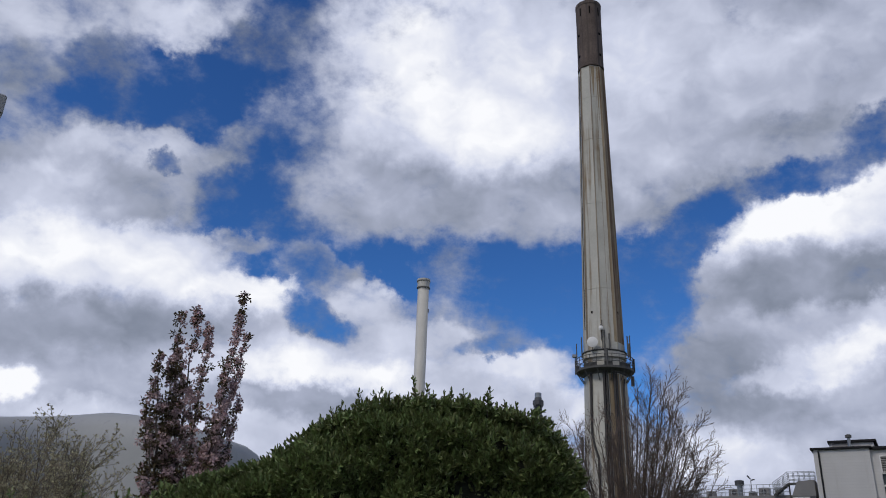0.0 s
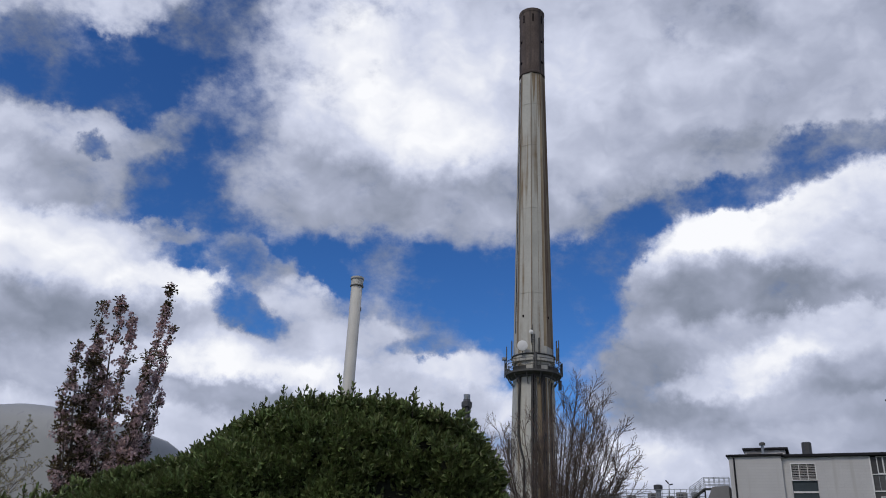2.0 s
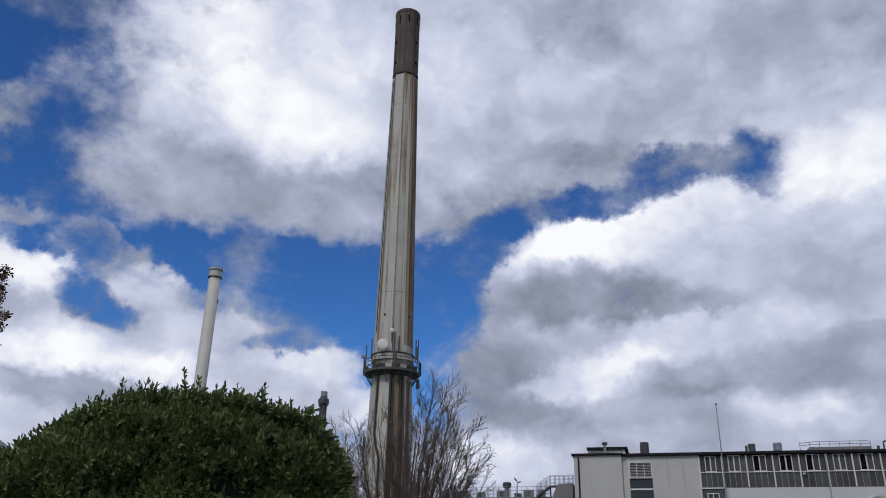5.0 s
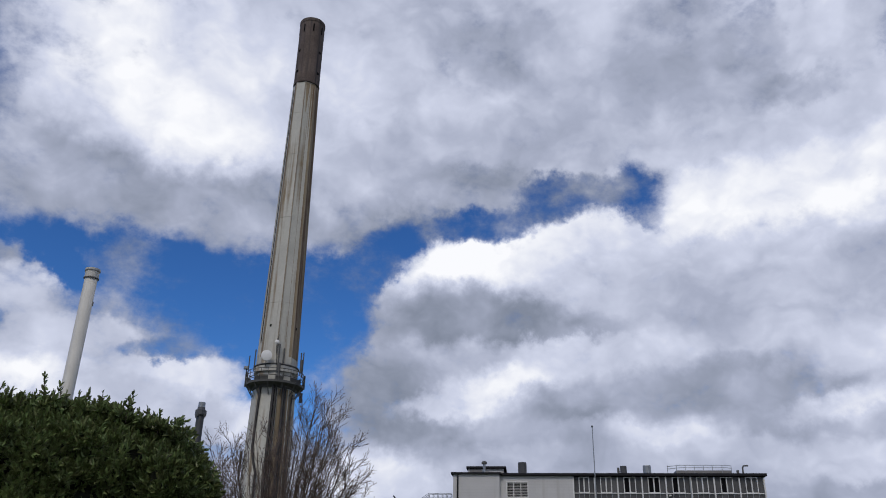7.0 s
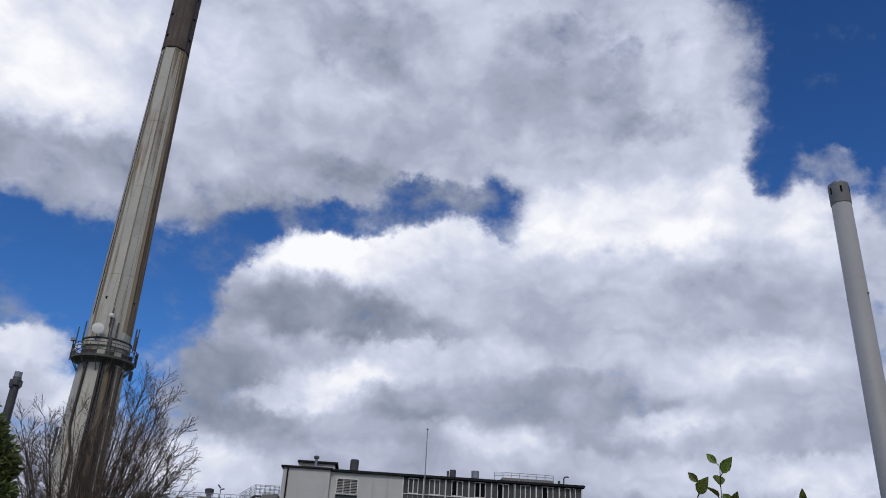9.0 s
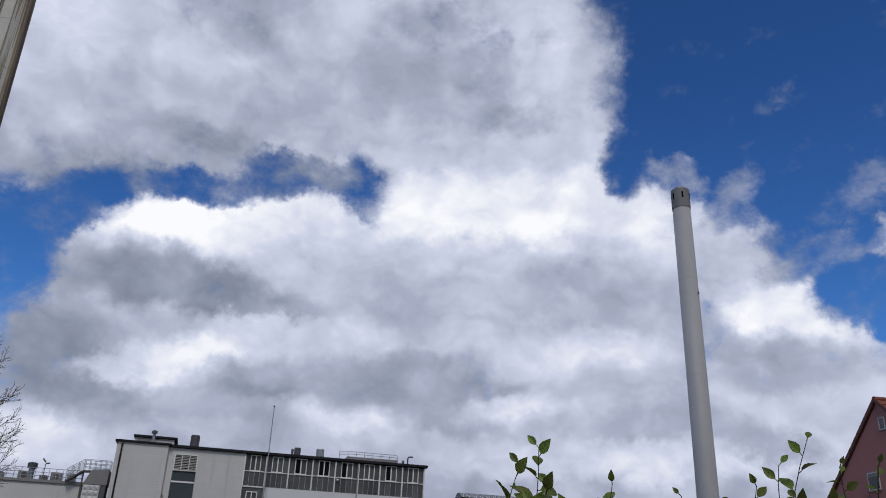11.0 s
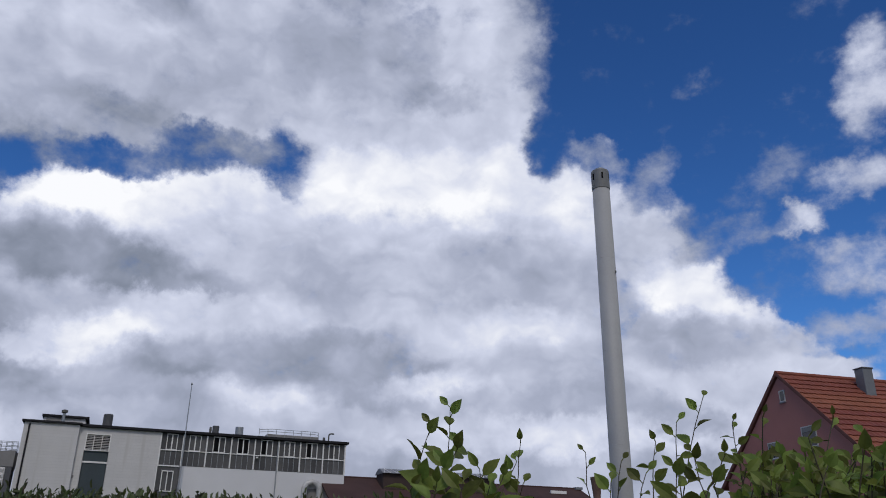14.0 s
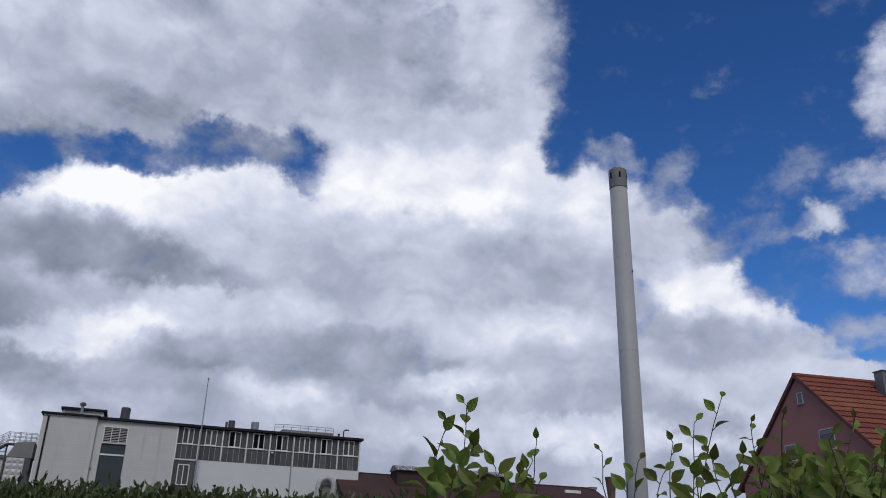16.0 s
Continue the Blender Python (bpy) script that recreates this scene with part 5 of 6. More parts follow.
def clipped_hedge():
    h = thing("hedge", Matrix.Translation((0, 4.0, 0)), "dense dark evergreen hedge clipped into a rounded mound", "hedge")
    rng = np.random.default_rng(11)
    # solid core blocks light; its near-black colour paints the shade between leaves
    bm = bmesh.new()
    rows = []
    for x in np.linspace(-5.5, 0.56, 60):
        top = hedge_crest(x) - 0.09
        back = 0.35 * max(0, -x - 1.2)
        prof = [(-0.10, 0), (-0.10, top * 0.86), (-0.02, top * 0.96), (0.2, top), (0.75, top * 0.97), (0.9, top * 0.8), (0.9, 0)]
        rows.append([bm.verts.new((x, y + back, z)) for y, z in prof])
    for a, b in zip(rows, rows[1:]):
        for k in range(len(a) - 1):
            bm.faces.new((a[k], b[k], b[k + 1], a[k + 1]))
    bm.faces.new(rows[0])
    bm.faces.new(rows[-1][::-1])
    part("inner_mass", bm, M["hedge_shade"], h)
    # shoot tips over the face, the crest and the end, each a rosette of small oval leaves
    def rosettes(pos, axis, each, size, width, mat, name="foliage"):
        n_ = len(pos)
        axis = axis / np.linalg.norm(axis, axis=1, keepdims=True)
        p = np.repeat(pos, each, 0)
        a_ = np.repeat(axis, each, 0)
        step = np.tile(np.linspace(0, 1, each), n_)[:, None]
        out = rng.normal(size=p.shape)
        out -= a_ * np.sum(out * a_, 1, keepdims=True)
        out /= np.linalg.norm(out, axis=1, keepdims=True)
        way = a_ * (0.35 + 0.9 * step) + out * (1.0 - 0.7 * step)
        p = p + a_ * step * 0.035
        leaf_cloud(name, p, way, rng.uniform(*size, len(p)), width, mat, h, "small glossy dark green leaves", rng=rng, kind="stuff")

    n = 14000
    x = rng.uniform(-4.2, 0.68, n)
    x[: n * 2 // 3] = rng.uniform(-1.3, 0.68, n * 2 // 3)
    top = hedge_crest(x)
    back = 0.35 * np.maximum(0, -x - 1.2)
    face = rng.uniform(0, 1, n) < 0.6
    z = np.where(face, top - rng.uniform(0, 1, n) ** 1.2 * 0.8, top - 0.03)
    depth = np.where(face, -0.16 + 0.5 * np.clip((z - (top - 0.22)) / 0.22, 0, 1) ** 2, rng.uniform(0.0, 0.8, n))
    hollow = np.array([noise.noise(Vector((a * 3.0, b * 4.2, 7.1))) + 0.5 * noise.noise(Vector((a * 8.0, b * 9.0, 2.1))) for a, b in zip(x, z)])
    lump = np.array([noise.noise(Vector((a * 5.0, b * 5.0, 0.3))) for a, b in zip(x, depth)])
    depth = depth + np.where(face, np.clip(hollow, -0.3, 0.7) * 0.2, 0)
    z = z + lump * 0.02
    pos = np.stack([x, depth + back + rng.normal(0, 0.015, n), z], 1)
    axis = rng.normal(size=(n, 3)) * 0.4 + np.where(face[:, None], np.array([[0, -0.7, 0.75]]), np.array([[0, -0.2, 1.0]]))
    axis[:, 0] += np.clip((x - 0.45) * 4, 0, 1)
    keep = (hollow < 0.28) | (rng.uniform(0, 1, n) < 0.82)
    rosettes(pos[keep], axis[keep], 8, (0.023, 0.038), 0.42, M["hedge"])
    m = 1500
    z = rng.uniform(1.55, 2.36, m)
    xe = np.interp(z, [1.92, 2.095, 2.205, 2.325, 2.395], [0.66, 0.62, 0.55, 0.47, 0.36]) - 0.02 + rng.normal(0, 0.012, m)
    pos = np.stack([xe, rng.uniform(-0.12, 0.8, m), z], 1)
    rosettes(pos, rng.normal(size=(m, 3)) * 0.4 + np.array([0.8, -0.2, 0.6]), 8, (0.024, 0.04), 0.42, M["hedge"])
    # thinner leaf cover down both sides
    n2 = 16000
    x = rng.uniform(-5.4, 0.6, n2)
    front = rng.uniform(0, 1, n2) < 0.6
    z = rng.uniform(0.04, 1.0, n2) * (hedge_crest(x) - np.where(front, 0.6, 0.1))
    y = np.where(front, -0.14, 0.95) + 0.35 * np.maximum(0, -x - 1.2) + rng.normal(0, 0.03, n2)
    way = rng.normal(size=(n2, 3)) * 0.5 + np.where(front[:, None], np.array([[0, -0.7, 0.5]]), np.array([[0, 0.7, 0.5]]))
    leaf_cloud("foliage", np.stack([x, y, z], 1), way, rng.uniform(0.04, 0.07, n2), 0.52, M["hedge"], h, "small glossy dark green leaves", rng=rng, kind="stuff")
    m2 = 2500
    pos = np.stack([0.62 + rng.normal(0, 0.02, m2), rng.uniform(-0.12, 0.9, m2), rng.uniform(0.04, 1.7, m2)], 1)
    leaf_cloud("foliage", pos, rng.normal(size=(m2, 3)) * 0.5 + np.array([0.8, 0, 0.5]), rng.uniform(0.04, 0.06, m2), 0.52, M["hedge"], h, "small glossy dark green leaves", rng=rng, kind="stuff")
    # young shoots standing above the clip line
    for k in range(120):
        xs = rng.uniform(-0.85, 0.5) if k < 96 else rng.uniform(-2.4, -0.8)
        zt = float(hedge_crest(xs))
        ln = rng.uniform(0.03, 0.065) if k % 6 else rng.uniform(0.07, 0.115)
        base = np.array([xs, rng.uniform(0.0, 0.35) + 0.35 * max(0, -xs - 1.2), zt - 0.05])
        lean = np.array([rng.normal(0, 0.15), rng.normal(0, 0.15), 1.0])
        c = 20
        f = np.linspace(0.2, 1.0, c)[:, None]
        pos = base + lean * (ln + 0.05) * f
        way = rng.normal(size=(c, 3)) * 0.55 + np.array([0, 0, 0.8])
        way[-1] = lean
        s = part("shoot", tube(bmesh.new(), [tuple(base), tuple(base + lean * (ln + 0.05))], 0.003, 4), M["stem"], h)
        leaf_cloud("shoot_leaves", pos, way, rng.uniform(0.022, 0.036, c), 0.42, M["hedge"], s, rng=rng)


clipped_hedge()


def low_hedge():
    """Hedge of narrow leaves along the wall below the factory view."""
    h = thing("low_hedge", Matrix.Translation((0, 0, 0)), "dull green narrow-leaved hedge with upright shoots", "hedge")
    rng = np.random.default_rng(23)
    p0, p1 = bearing(-18.5, 2.75), bearing(-64, 2.75)
    along = (p1 - p0).normalized()
    off = Vector((-along.y, along.x, 0))
    length = (p1 - p0).length
    if off.dot(p0) < 0:
        off = -off

    def place(s_, d, z):
        return p0 + along * s_ + off * d + Vector((0, 0, z))

    # light-blocking core, coloured near-black for the shade under the leaves
    bm = bmesh.new()
    prof = [(-0.3, 0), (-0.3, 1.62), (-0.15, 1.68), (0.3, 1.68), (0.38, 1.6), (0.38, 0)]
    f = [bm.verts.new(place(0, d, z)) for d, z in prof]
    g = [bm.verts.new(place(length, d, z)) for d, z in prof]
    bm.faces.new(f)
    bm.faces.new(g[::-1])
    for k in range(6):
        bm.faces.new((f[k], f[(k + 1) % 6], g[(k + 1) % 6], g[k]))
    part("inner_mass", bm, M["hedge_shade"], h)
    U_, O_, P_ = np.array(along), np.array(off), np.array(p0)

    def spread(s_, d, z):
        return P_ + U_ * s_[:, None] + O_ * d[:, None] + np.array([0, 0, 1.0]) * z[:, None]

    n = 26000
    s_ = rng.uniform(0, length, n)
    pos = spread(s_, rng.uniform(-0.32, 0.4, n), 1.69 - 0.03 * np.clip((s_ / length - 0.7) / 0.2, 0, 1) + rng.normal(0, 0.016, n))
    way = rng.normal(size=(n, 3)) * 0.5 + np.array([0, 0, 0.9])
    leaf_cloud("foliage", pos, way, rng.uniform(0.014, 0.027, n), 0.42, M["laurel"], h, "narrow dull green leaves", rng=rng, kind="stuff")
    n = 14000
    side = np.where(rng.uniform(0, 1, n) < 0.5, -1.0, 1.0)
    pos = spread(rng.uniform(0, length, n), np.where(side < 0, -0.32, 0.4) + rng.normal(0, 0.015, n), rng.uniform(0.03, 1.68, n))
    way = rng.normal(size=(n, 3)) * 0.5 + O_ * side[:, None] * 0.7 + np.array([0, 0, 0.5])
    leaf_cloud("foliage", pos, way, rng.uniform(0.025, 0.045, n), 0.42, M["laurel"], h, "narrow dull green leaves", rng=rng, kind="stuff")
    n = 1600
    end = np.where(rng.uniform(0, 1, n) < 0.5, 0.0, 1.0)
    pos = spread(end * length + rng.normal(0, 0.015, n), rng.uniform(-0.3, 0.38, n), rng.uniform(0.03, 1.68, n))
    leaf_cloud("foliage", pos, rng.normal(size=(n, 3)) * 0.6 + U_ * (end[:, None] * 2 - 1) + np.array([0, 0, 0.5]), rng.uniform(0.025, 0.045, n), 0.42, M["laurel"], h, "narrow dull green leaves", rng=rng, kind="stuff")
    for k in range(340):
        ln = rng.uniform(0.02, 0.075)
        base = np.array(place(rng.uniform(0, length * 0.8), rng.uniform(-0.25, 0.3), 1.675))
        lean = np.array([rng.normal(0, 0.15), rng.normal(0, 0.15), 1.0])
        s = part("shoot", tube(bmesh.new(), [tuple(base), tuple(base + lean * ln)], 0.003, 4), M["stem"], h)
        c = 9
        pos = base + lean * ln * np.linspace(0.2, 1, c)[:, None]
        way = rng.normal(size=(c, 3)) * 0.45 + np.array([0, 0, 0.9])
        leaf_cloud("shoot_leaves", pos, way, rng.uniform(0.016, 0.027, c), 0.42, M["laurel"], s, rng=rng)


low_hedge()

# ---------------------------------------------------------------- trees and shrubs
def branch_mesh(name, limbs, mat, parent, n=4, kind=""):
    """Tapered limbs, each a list of (point, radius), as one mesh."""
    verts, faces = [], []
    for limb in limbs:
        side = None
        start = len(verts)
        for i, (p, r) in enumerate(limb):
            d = (limb[min(i + 1, len(limb) - 1)][0] - limb[max(i - 1, 0)][0]).normalized()
            side = d.orthogonal().normalized() if side is None else (side - d * side.dot(d)).normalized()
            up = d.cross(side)
            for k in range(n):
                a = 2 * math.pi * k / n
                verts.append(p + (side * math.cos(a) + up * math.sin(a)) * r)
        for i in range(len(limb) - 1):
            for k in range(n):
                a, b = start + i * n + k, start + i * n + (k + 1) % n
                faces.append((a, b, b + n, a + n))
    ob = raw(name, verts, faces, mat, parent, smooth=True)
    if kind:
        tagged(ob, kind=kind)
    return ob


def limb(rng, start, way, length, r0, r1, steps=6, lift=0.12, wander=0.10):
    p, d = Vector(start), Vector(way).normalized()
    out = [(p.copy(), r0)]
    for k in range(1, steps + 1):
        d = (d + Vector((rng.gauss(0, wander), rng.gauss(0, wander), lift + rng.gauss(0, wander * 0.5)))).normalized()
        p = p + d * (length / steps)
        out.append((p.copy(), r0 + (r1 - r0) * k / steps))
    return out


def sprout(rng, parent_limb, count, spread, length, r0, r1, first=0.25, lift=0.12, steps=4, wander=0.08):
    """Side shoots along a limb."""
    out = []
    for k in range(count):
        f = first + (1 - first) * (k + rng.random()) / count
        i = min(int(f * (len(parent_limb) - 1)), len(parent_limb) - 2)
        fr = f * (len(parent_limb) - 1) - i
        p = parent_limb[i][0].lerp(parent_limb[i + 1][0], fr)
        d = (parent_limb[i + 1][0] - parent_limb[i][0]).normalized()
        s = Vector((rng.gauss(0, 1), rng.gauss(0, 1), rng.gauss(0, 0.4)))
        s = (s - d * s.dot(d)).normalized()
        out.append(limb(rng, p, d + s * spread, length * (1.15 - 0.6 * f) * rng.uniform(0.7, 1.2), r0, r1, steps, lift, wander))
    return out


def bare_tree():
    base = bearing(-12.4, 25.0)
    t = thing("bare_tree", Matrix.Translation(base) @ Matrix.Rotation(radians(-12.6), 4, "Z"), "leafless multi-stemmed tree with fine upright twigs", "tree")
    rng = random.Random(8)
    # stems fan out from the ground: sideways lean and height of each tip
    tips = [(-1.75, 5.2), (-1.35, 5.6), (-1.0, 5.7), (-0.75, 6.2), (-0.35, 6.2), (0.1, 6.8), (0.5, 7.0), (0.95, 7.45), (1.3, 7.2), (1.65, 6.7), (2.05, 6.0), (2.35, 5.2), (0.7, 6.3), (-0.1, 5.6), (1.6, 5.8), (1.1, 6.6), (-1.55, 4.6), (2.2, 4.6), (0.3, 6.4), (1.85, 6.4), (-0.55, 5.4), (1.4, 6.2), (-1.9, 4.9), (-1.2, 5.0), (0.85, 7.0), (1.2, 7.1), (2.3, 4.9), (1.95, 5.4), (-0.2, 6.3), (0.55, 6.6), (1.5, 6.8), (2.45, 4.3), (-2.0, 5.6), (-1.85, 5.2), (-1.5, 5.9), (-2.15, 5.0), (1.75, 5.5), (2.05, 5.0), (2.3, 5.6), (1.2, 5.6), (0.2, 6.0), (0.9, 5.9)]
    twigs, fine = [], []
    part("trunk", lathe(bmesh.new(), [(0.42, 0), (0.34, 0.3), (0.3, 0.9), (0.24, 1.3)], 12), M["bark"], t)
    for x, z in tips:
        y = rng.uniform(-1.3, 1.3)
        tip = Vector((x, y, z))
        start = Vector((x * 0.08, y * 0.08, 0.9))
        mid = Vector((x * 0.5, y * 0.5, z * 0.5))
        pts = []
        for k in range(9):
            f = k / 8
            p = start * (1 - f) ** 2 + mid * 2 * f * (1 - f) + tip * f * f
            p += Vector((rng.gauss(0, 0.02), rng.gauss(0, 0.02), 0))
            pts.append((p, 0.036 * (1 - f) + 0.008))
        branch_mesh("limb", [pts], M["bark"], t, 6)
        subs = sprout(rng, pts, 13, 0.52, 1.15, 0.0095, 0.006, 0.2, 0.025, 5, 0.03)
        twigs += subs
        for s in subs:
            ft = sprout(rng, s, 9, 0.7, 0.45, 0.0065, 0.0045, 0.12, 0.02, 3, 0.04)
            fine += ft
            for q in ft[::2]:
                fine += sprout(rng, q, 3, 0.8, 0.18, 0.005, 0.004, 0.3, 0.02, 2, 0.04)
    branch_mesh("branchwork", twigs, M["twig"], t, 4, "stuff")
    branch_mesh("brushwood", fine, M["twig"], t, 3, "stuff")


bare_tree()


def blossom_tree():
    base = bearing(17.9, 12.0)
    t = thing("blossom_tree", Matrix.Translation(base) @ Matrix.Rotation(radians(17.9), 4, "Z"), "upright ornamental cherry in pale pink blossom with bronze leaves", "tree")
    rng = random.Random(3)
    nr = np.random.default_rng(31)
    part("trunk", lathe(bmesh.new(), [(0.15, 0), (0.11, 0.3), (0.10, 1.1), (0.09, 1.5)], 10), M["bark"], t)
    # spires: base offset, tip offset, tip height, girth
    spires = [(-0.05, -0.37, 5.1, 0.13), (-0.04, -0.14, 5.22, 0.12), (0.0, 0.08, 4.98, 0.10), (0.1, 0.50, 5.46, 0.13), (0.1, 0.62, 5.0, 0.09), (0.2, 0.66, 4.1, 0.06), (-0.1, -0.54, 4.45, 0.14), (-0.1, -0.62, 3.75, 0.14), (0.12, 0.40, 4.3, 0.12), (0.14, 0.38, 3.5, 0.15), (-0.08, -0.38, 4.4, 0.15), (-0.06, -0.22, 4.2, 0.11), (-0.1, -0.5, 3.3, 0.18), (0.14, 0.52, 3.2, 0.12), (0.1, 0.2, 3.2, 0.15), (-0.1, -0.3, 3.5, 0.14)]
    flowers, leaves = [], []
    limbs, side = [], []
    for bx, tx, tz, girth in spires:
        ty = rng.uniform(-0.35, 0.35)
        start, tip = Vector((bx, 0, 1.4)), Vector((tx, ty, tz))
        mid = Vector((bx * 0.3 + tx * 0.7, ty * 0.5, 1.4 + (tz - 1.4) * 0.45))
        pts = []
        for k in range(11):
            f = k / 10
            p = start * (1 - f) ** 2 + mid * 2 * f * (1 - f) + tip * f * f + Vector((rng.gauss(0, 0.012), rng.gauss(0, 0.012), 0))
            pts.append((p, 0.028 * (1 - f) + 0.004))
        branch_mesh("limb", [pts], M["bark"], t, 6)
        n = int(35 * (tz - 2.2))
        for k in range(n):
            f = 0.33 + 0.67 * rng.random()
            i = min(int(f * 10), 9)
            p = pts[i][0].lerp(pts[i + 1][0], f * 10 - i)
            g = girth * (0.75 + 0.85 * abs(math.sin(f * 17 + tx * 40))) * (1.0 - 0.72 * max(0, (f - 0.5) / 0.5)) * math.sqrt(rng.random())
            a = rng.uniform(0, 2 * math.pi)
            c = p + Vector((math.cos(a) * g, math.sin(a) * g, rng.gauss(0, 0.03)))
            if rng.random() < 0.45:
                side.append([(p, 0.005), (c, 0.003)])
            pink = rng.random() < (0.75 if tx > -0.3 else 0.45)
            (flowers if pink else leaves).append(c)
    branch_mesh("spur_wood", side, M["bark"], t, 3, "stuff")

    def clumps(name, cs, each, spread, size, width, mat, label):
        cs = np.array([tuple(c) for c in cs])
        pos = np.repeat(cs, each, 0)
        off = nr.normal(size=pos.shape)
        off /= np.linalg.norm(off, axis=1, keepdims=True)
        pos = pos + off * nr.uniform(0.2, 1.0, (len(pos), 1)) * spread
        leaf_cloud(name, pos, off + nr.normal(size=pos.shape) * 0.5, nr.uniform(*size, len(pos)), width, mat, t, label, rng=nr, kind="stuff")

    clumps("blossom", flowers, 24, 0.046, (0.024, 0.042), 0.95, M["blossom"], "pale pink double blossom")
    clumps("leaves", leaves, 18, 0.055, (0.035, 0.065), 0.5, M["bronze"], "bronze young leaves")
    clumps("leaves", flowers[::2], 4, 0.05, (0.03, 0.05), 0.45, M["bronze"], "bronze young leaves")


blossom_tree()


def budding_shrub():
    base = bearing(27.6, 12.0)
    t = thing("budding_shrub", Matrix.Translation(base) @ Matrix.Rotation(radians(28.2), 4, "Z"), "large thin-twigged shrub with small olive buds", "shrub")
    rng = random.Random(12)
    nr = np.random.default_rng(12)
    twigs, fine, buds = [], [], []
    part("stool", lathe(bmesh.new(), [(0.2, 0), (0.16, 0.2), (0.1, 0.5)], 10), M["bark"], t)
    for k in range(46):
        a = rng.uniform(0, 2 * math.pi)
        lean = rng.uniform(0.05, 0.75)
        stem = limb(rng, (0.1 * math.cos(a), 0.1 * math.sin(a), 0.3), (math.cos(a) * lean, math.sin(a) * lean, 1), rng.uniform(2.3, 3.0) * (1 - 0.1 * lean), 0.012, 0.004, 8, 0.02, 0.05)
        branch_mesh("limb", [stem], M["bark"], t, 5)
        subs = sprout(rng, stem, 14, 0.55, 0.8, 0.005, 0.003, 0.35, 0.06, 4)
        twigs += subs
        for s in subs:
            fine += sprout(rng, s, 6, 0.7, 0.28, 0.0035, 0.0025, 0.15, 0.03, 2)
    for f in twigs + fine:
        for p, _ in f[1:]:
            if rng.random() < 0.8:
                buds.append(p)
    branch_mesh("brushwood", twigs + fine, M["pale_twig"], t, 3, "stuff")
    pos = np.repeat(np.array([tuple(b) for b in buds]), 6, 0)
    off = nr.normal(size=pos.shape)
    leaf_cloud("bud_cover", pos + off * 0.008, off + np.array([0, 0, 0.6]), nr.uniform(0.016, 0.036, len(pos)), 0.7, M["bud"], t, "small olive leaf buds", rng=nr, kind="stuff")


budding_shrub()


# ---------------------------------------------------------------- leafy shrub close by
def broad_leaf(bm, at, way, normal, length, width, curl):
    """One ovate leaf with a folded midrib and a drooping tip."""
    way = way.normalized()
    side = way.cross(normal).normalized()
    up = side.cross(way)
    rows = []
    for f, w in ((0.0, 0.05), (0.15, 0.62), (0.38, 1.0), (0.62, 0.86), (0.84, 0.42), (1.0, 0.02)):
        c = at + way * (length * f) - up * (curl * length * f * f)
        rows.append([bm.verts.new(c + side * (width * 0.5 * w) + up * (0.22 * width * w)), bm.verts.new(c), bm.verts.new(c - side * (width * 0.5 * w) + up * (0.22 * width * w))])
    for a, b in zip(rows, rows[1:]):
        bm.faces.new((a[0], a[1], b[1], b[0]))
        bm.faces.new((a[1], a[2], b[2], b[1]))


VIEW = Vector((0.156, -0.075, -0.035))   # where the viewer ends up


def leafy_shrub(name, label, stems, seed):
    t = thing(name, Matrix.Translation((0, 0, 0)), label, "shrub")
    rng = random.Random(seed)
    for az, el, dist, length, leaf, count in stems:
        tip = VIEW + bearing(az, dist, 1.6 + dist * math.tan(radians(el)))
        foot = tip - Vector((rng.gauss(0, 0.28), rng.gauss(0, 0.2), 1.0)) * length
        pts = []
        for k in range(8):
            f = k / 7
            bow = math.sin(math.pi * f) * 0.02
            pts.append(foot.lerp(tip, f) + Vector((bow * rng.uniform(0.2, 1), bow, 0)))
        st = part("stem", tube(bmesh.new(), [Vector((foot.x, foot.y, 0))] + pts, [0.0022] + [0.0019 - 0.0011 * k / 7 for k in range(8)], 5), M["stem"], t)
        spin = rng.uniform(0, 6.28)
        for k in range(count):
            f = 1.0 - (k / count) ** 1.1 * 0.95
            i = min(int(f * 7), 6)
            p = pts[i].lerp(pts[i + 1], f * 7 - i)
            spin += 2.4 + rng.gauss(0, 0.3)
            rise = 1.1 if k < 2 else rng.uniform(-0.3, 1.1)
            way = Vector((math.cos(spin), math.sin(spin), rise))
            ln = 0.88 * leaf * (0.55 if k == 0 else 0.75 if k < 3 else rng.uniform(0.8, 1.15))
            bm = bmesh.new()
            foot_ = p + way.normalized() * 0.008
            broad_leaf(bm, foot_, way, Vector((-0.9, -0.4, 0.1)) if k < 2 else Vector((rng.gauss(-0.6, 0.6), rng.gauss(-0.3, 0.6), 0.6)), ln, ln * rng.uniform(0.5, 0.66), rng.uniform(0.05, 0.3))
            tube(bm, [p, foot_], 0.0012, 3)
            part("leaf", bm, M["leaf_lime"], st)
    return t


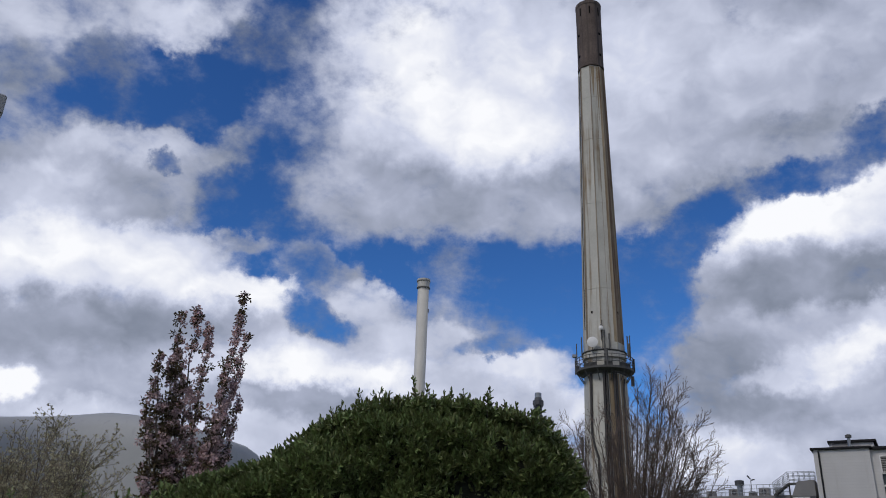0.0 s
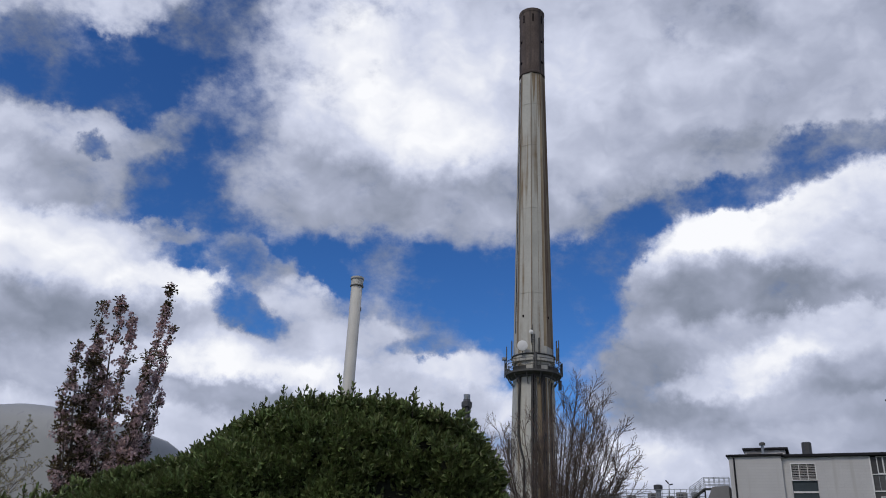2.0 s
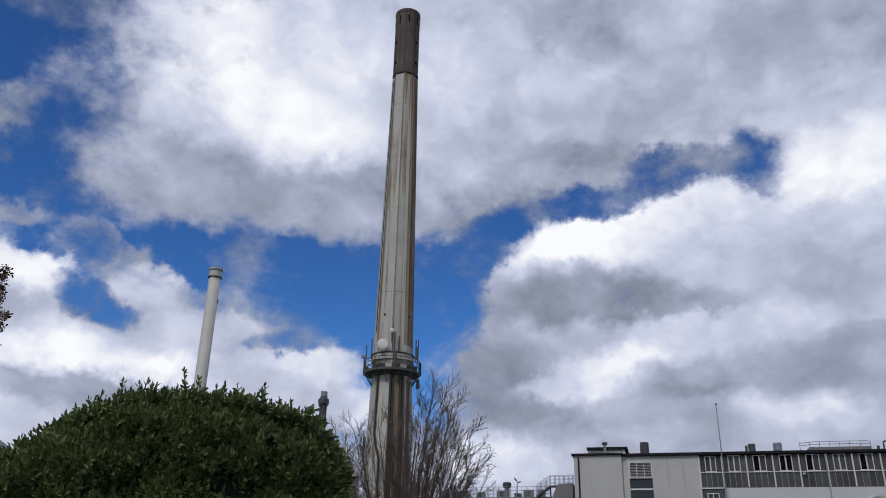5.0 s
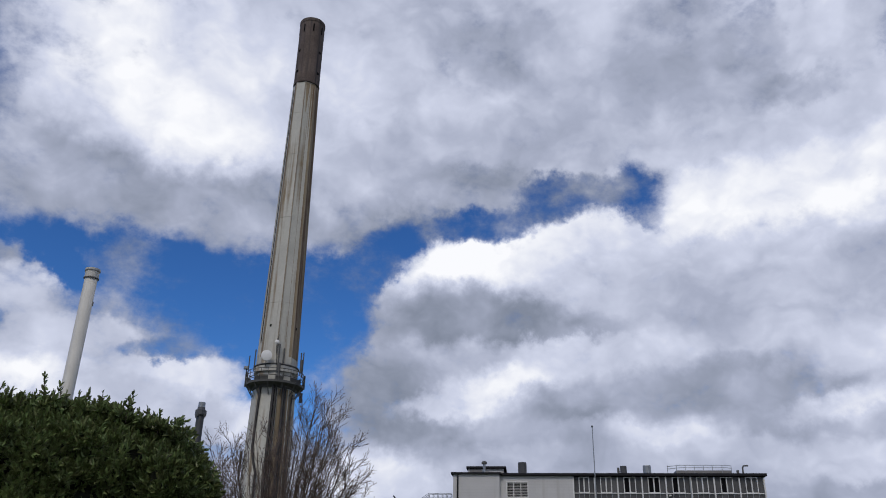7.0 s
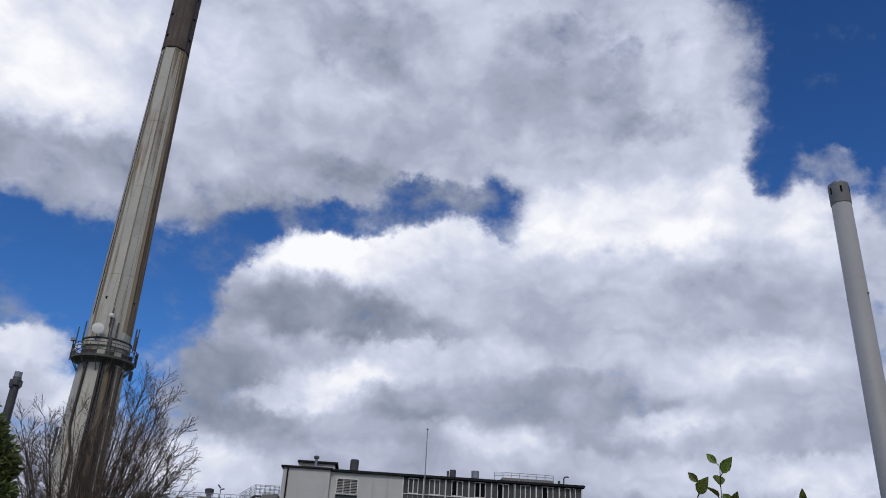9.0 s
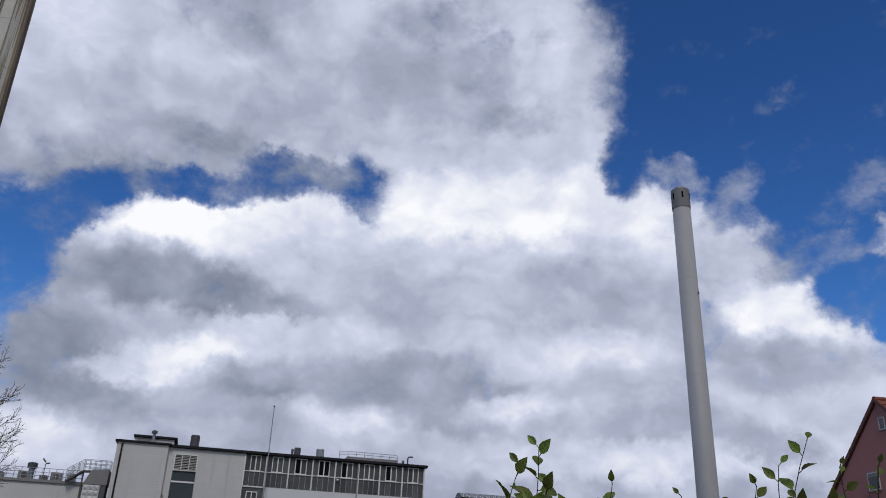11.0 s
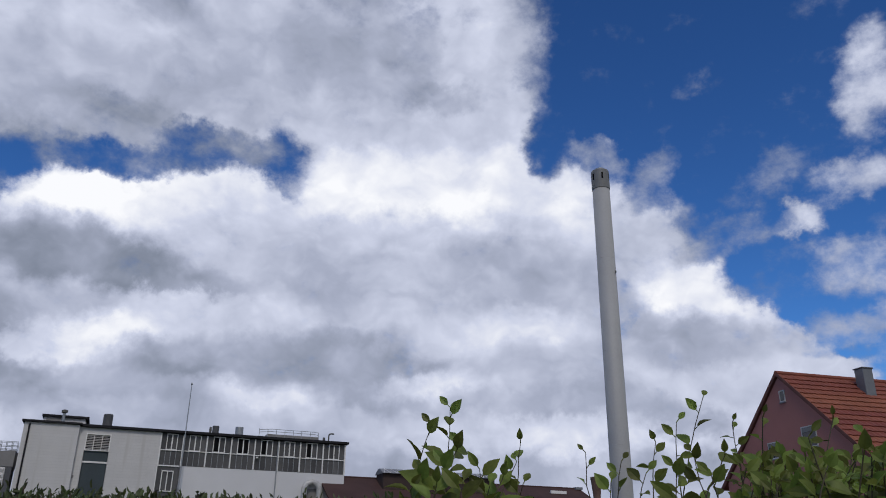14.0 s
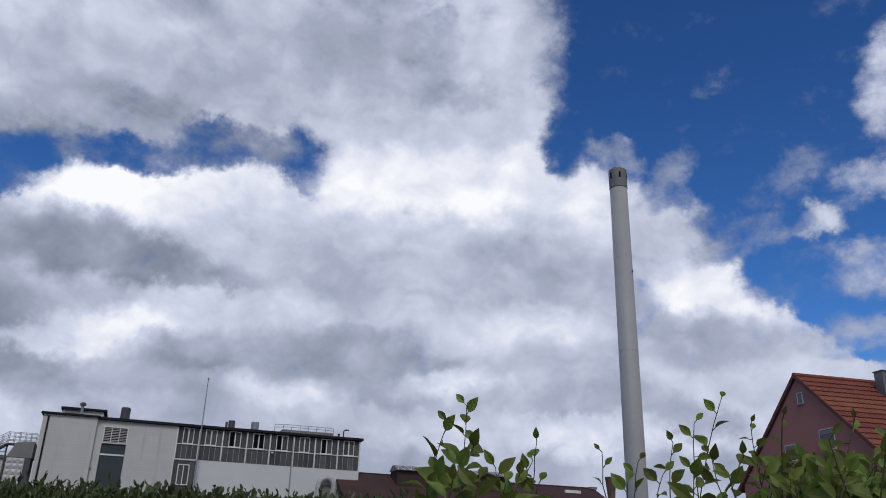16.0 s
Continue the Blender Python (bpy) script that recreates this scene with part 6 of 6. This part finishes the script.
# bearing, height of the tip in degrees, distance, stem length, leaf length, leaf count
leafy_shrub("leafy_shrub", "young fresh green shrub shoots with broad leaves", [
    (-52.5, 10.7, 1.7, 0.34, 0.060, 14), (-51.2, 9.5, 1.7, 0.28, 0.060, 9), (-53.2, 8.2, 1.65, 0.2, 0.058, 11), (-57.5, 8.3, 1.75, 0.22, 0.052, 5), (-57.2, 7.0, 1.7, 0.16, 0.050, 6),
    (-52.2, 6.8, 1.6, 0.2, 0.074, 10), (-54.6, 6.5, 1.65, 0.2, 0.072, 9), (-56.2, 5.9, 1.6, 0.2, 0.066, 8), (-50.6, 6.2, 1.6, 0.2, 0.07, 9), (-53.4, 5.6, 1.55, 0.2, 0.076, 10), (-51.6, 5.4, 1.55, 0.2, 0.074, 10), (-55.3, 5.4, 1.55, 0.2, 0.07, 9), (-57.6, 5.5, 1.6, 0.2, 0.062, 8), (-49.8, 5.1, 1.6, 0.2, 0.06, 8)], 5)
leafy_shrub("leafy_shrub", "dense young shrub with fresh green broad leaves", [
    (-62.0, 7.6, 1.7, 0.22, 0.034, 6), (-64.4, 7.0, 1.7, 0.2, 0.045, 6), (-66.8, 8.2, 1.75, 0.22, 0.046, 7), (-68.3, 9.5, 1.75, 0.28, 0.05, 7), (-70.2, 11.0, 1.75, 0.34, 0.05, 9),
    (-71.9, 9.3, 1.8, 0.26, 0.034, 14), (-69.2, 7.4, 1.7, 0.2, 0.052, 9), (-66.0, 6.2, 1.6, 0.2, 0.055, 8), (-63.6, 5.6, 1.55, 0.18, 0.055, 8), (-68.0, 6.4, 1.5, 0.18, 0.055, 9), (-71.2, 7.2, 1.6, 0.22, 0.055, 10), (-70.2, 6.0, 1.5, 0.2, 0.055, 9)], 9)
nearer = random.Random(77)
leafy_shrub("leafy_shrub", "close fresh green shrub with overlapping broad leaves", [
    (nearer.uniform(-83, -72), nearer.uniform(4.6, 7.0), nearer.uniform(1.1, 1.6), nearer.uniform(0.16, 0.26), nearer.uniform(0.03, 0.046), 13) for k in range(95)]
    + [(-73.9, 9.6, 1.35, 0.25, 0.03, 12), (-78.1, 9.2, 1.35, 0.24, 0.03, 12), (-76.5, 8.2, 1.1, 0.24, 0.04, 9), (-79.8, 8.0, 1.1, 0.24, 0.04, 9)], 14)


# ---------------------------------------------------------------- street lamp beside the viewer
def street_lamp():
    at = bearing(37.2, 8.0)
    t = thing("street_lamp", Matrix.Translation(at) @ Matrix.Rotation(radians(37.2), 4, "Z"), "grey street lamp with a flat square head", "lamp")
    part("pole", lathe(bmesh.new(), [(0.08, 0), (0.075, 1.0), (0.05, 5.5), (0.04, 5.62)], 12), M["galv"], t)
    part("head", boxes((-0.45, 0.46, -0.2, 0.2, 5.56, 5.78), bevel=0.02), M["stack"], t).matrix_basis = pose(0, 0, 0, 0, 0, 0)
    part("diffuser", boxes((-0.4, 0.4, -0.16, 0.16, 5.545, 5.56)), M["dish"], t)


street_lamp()
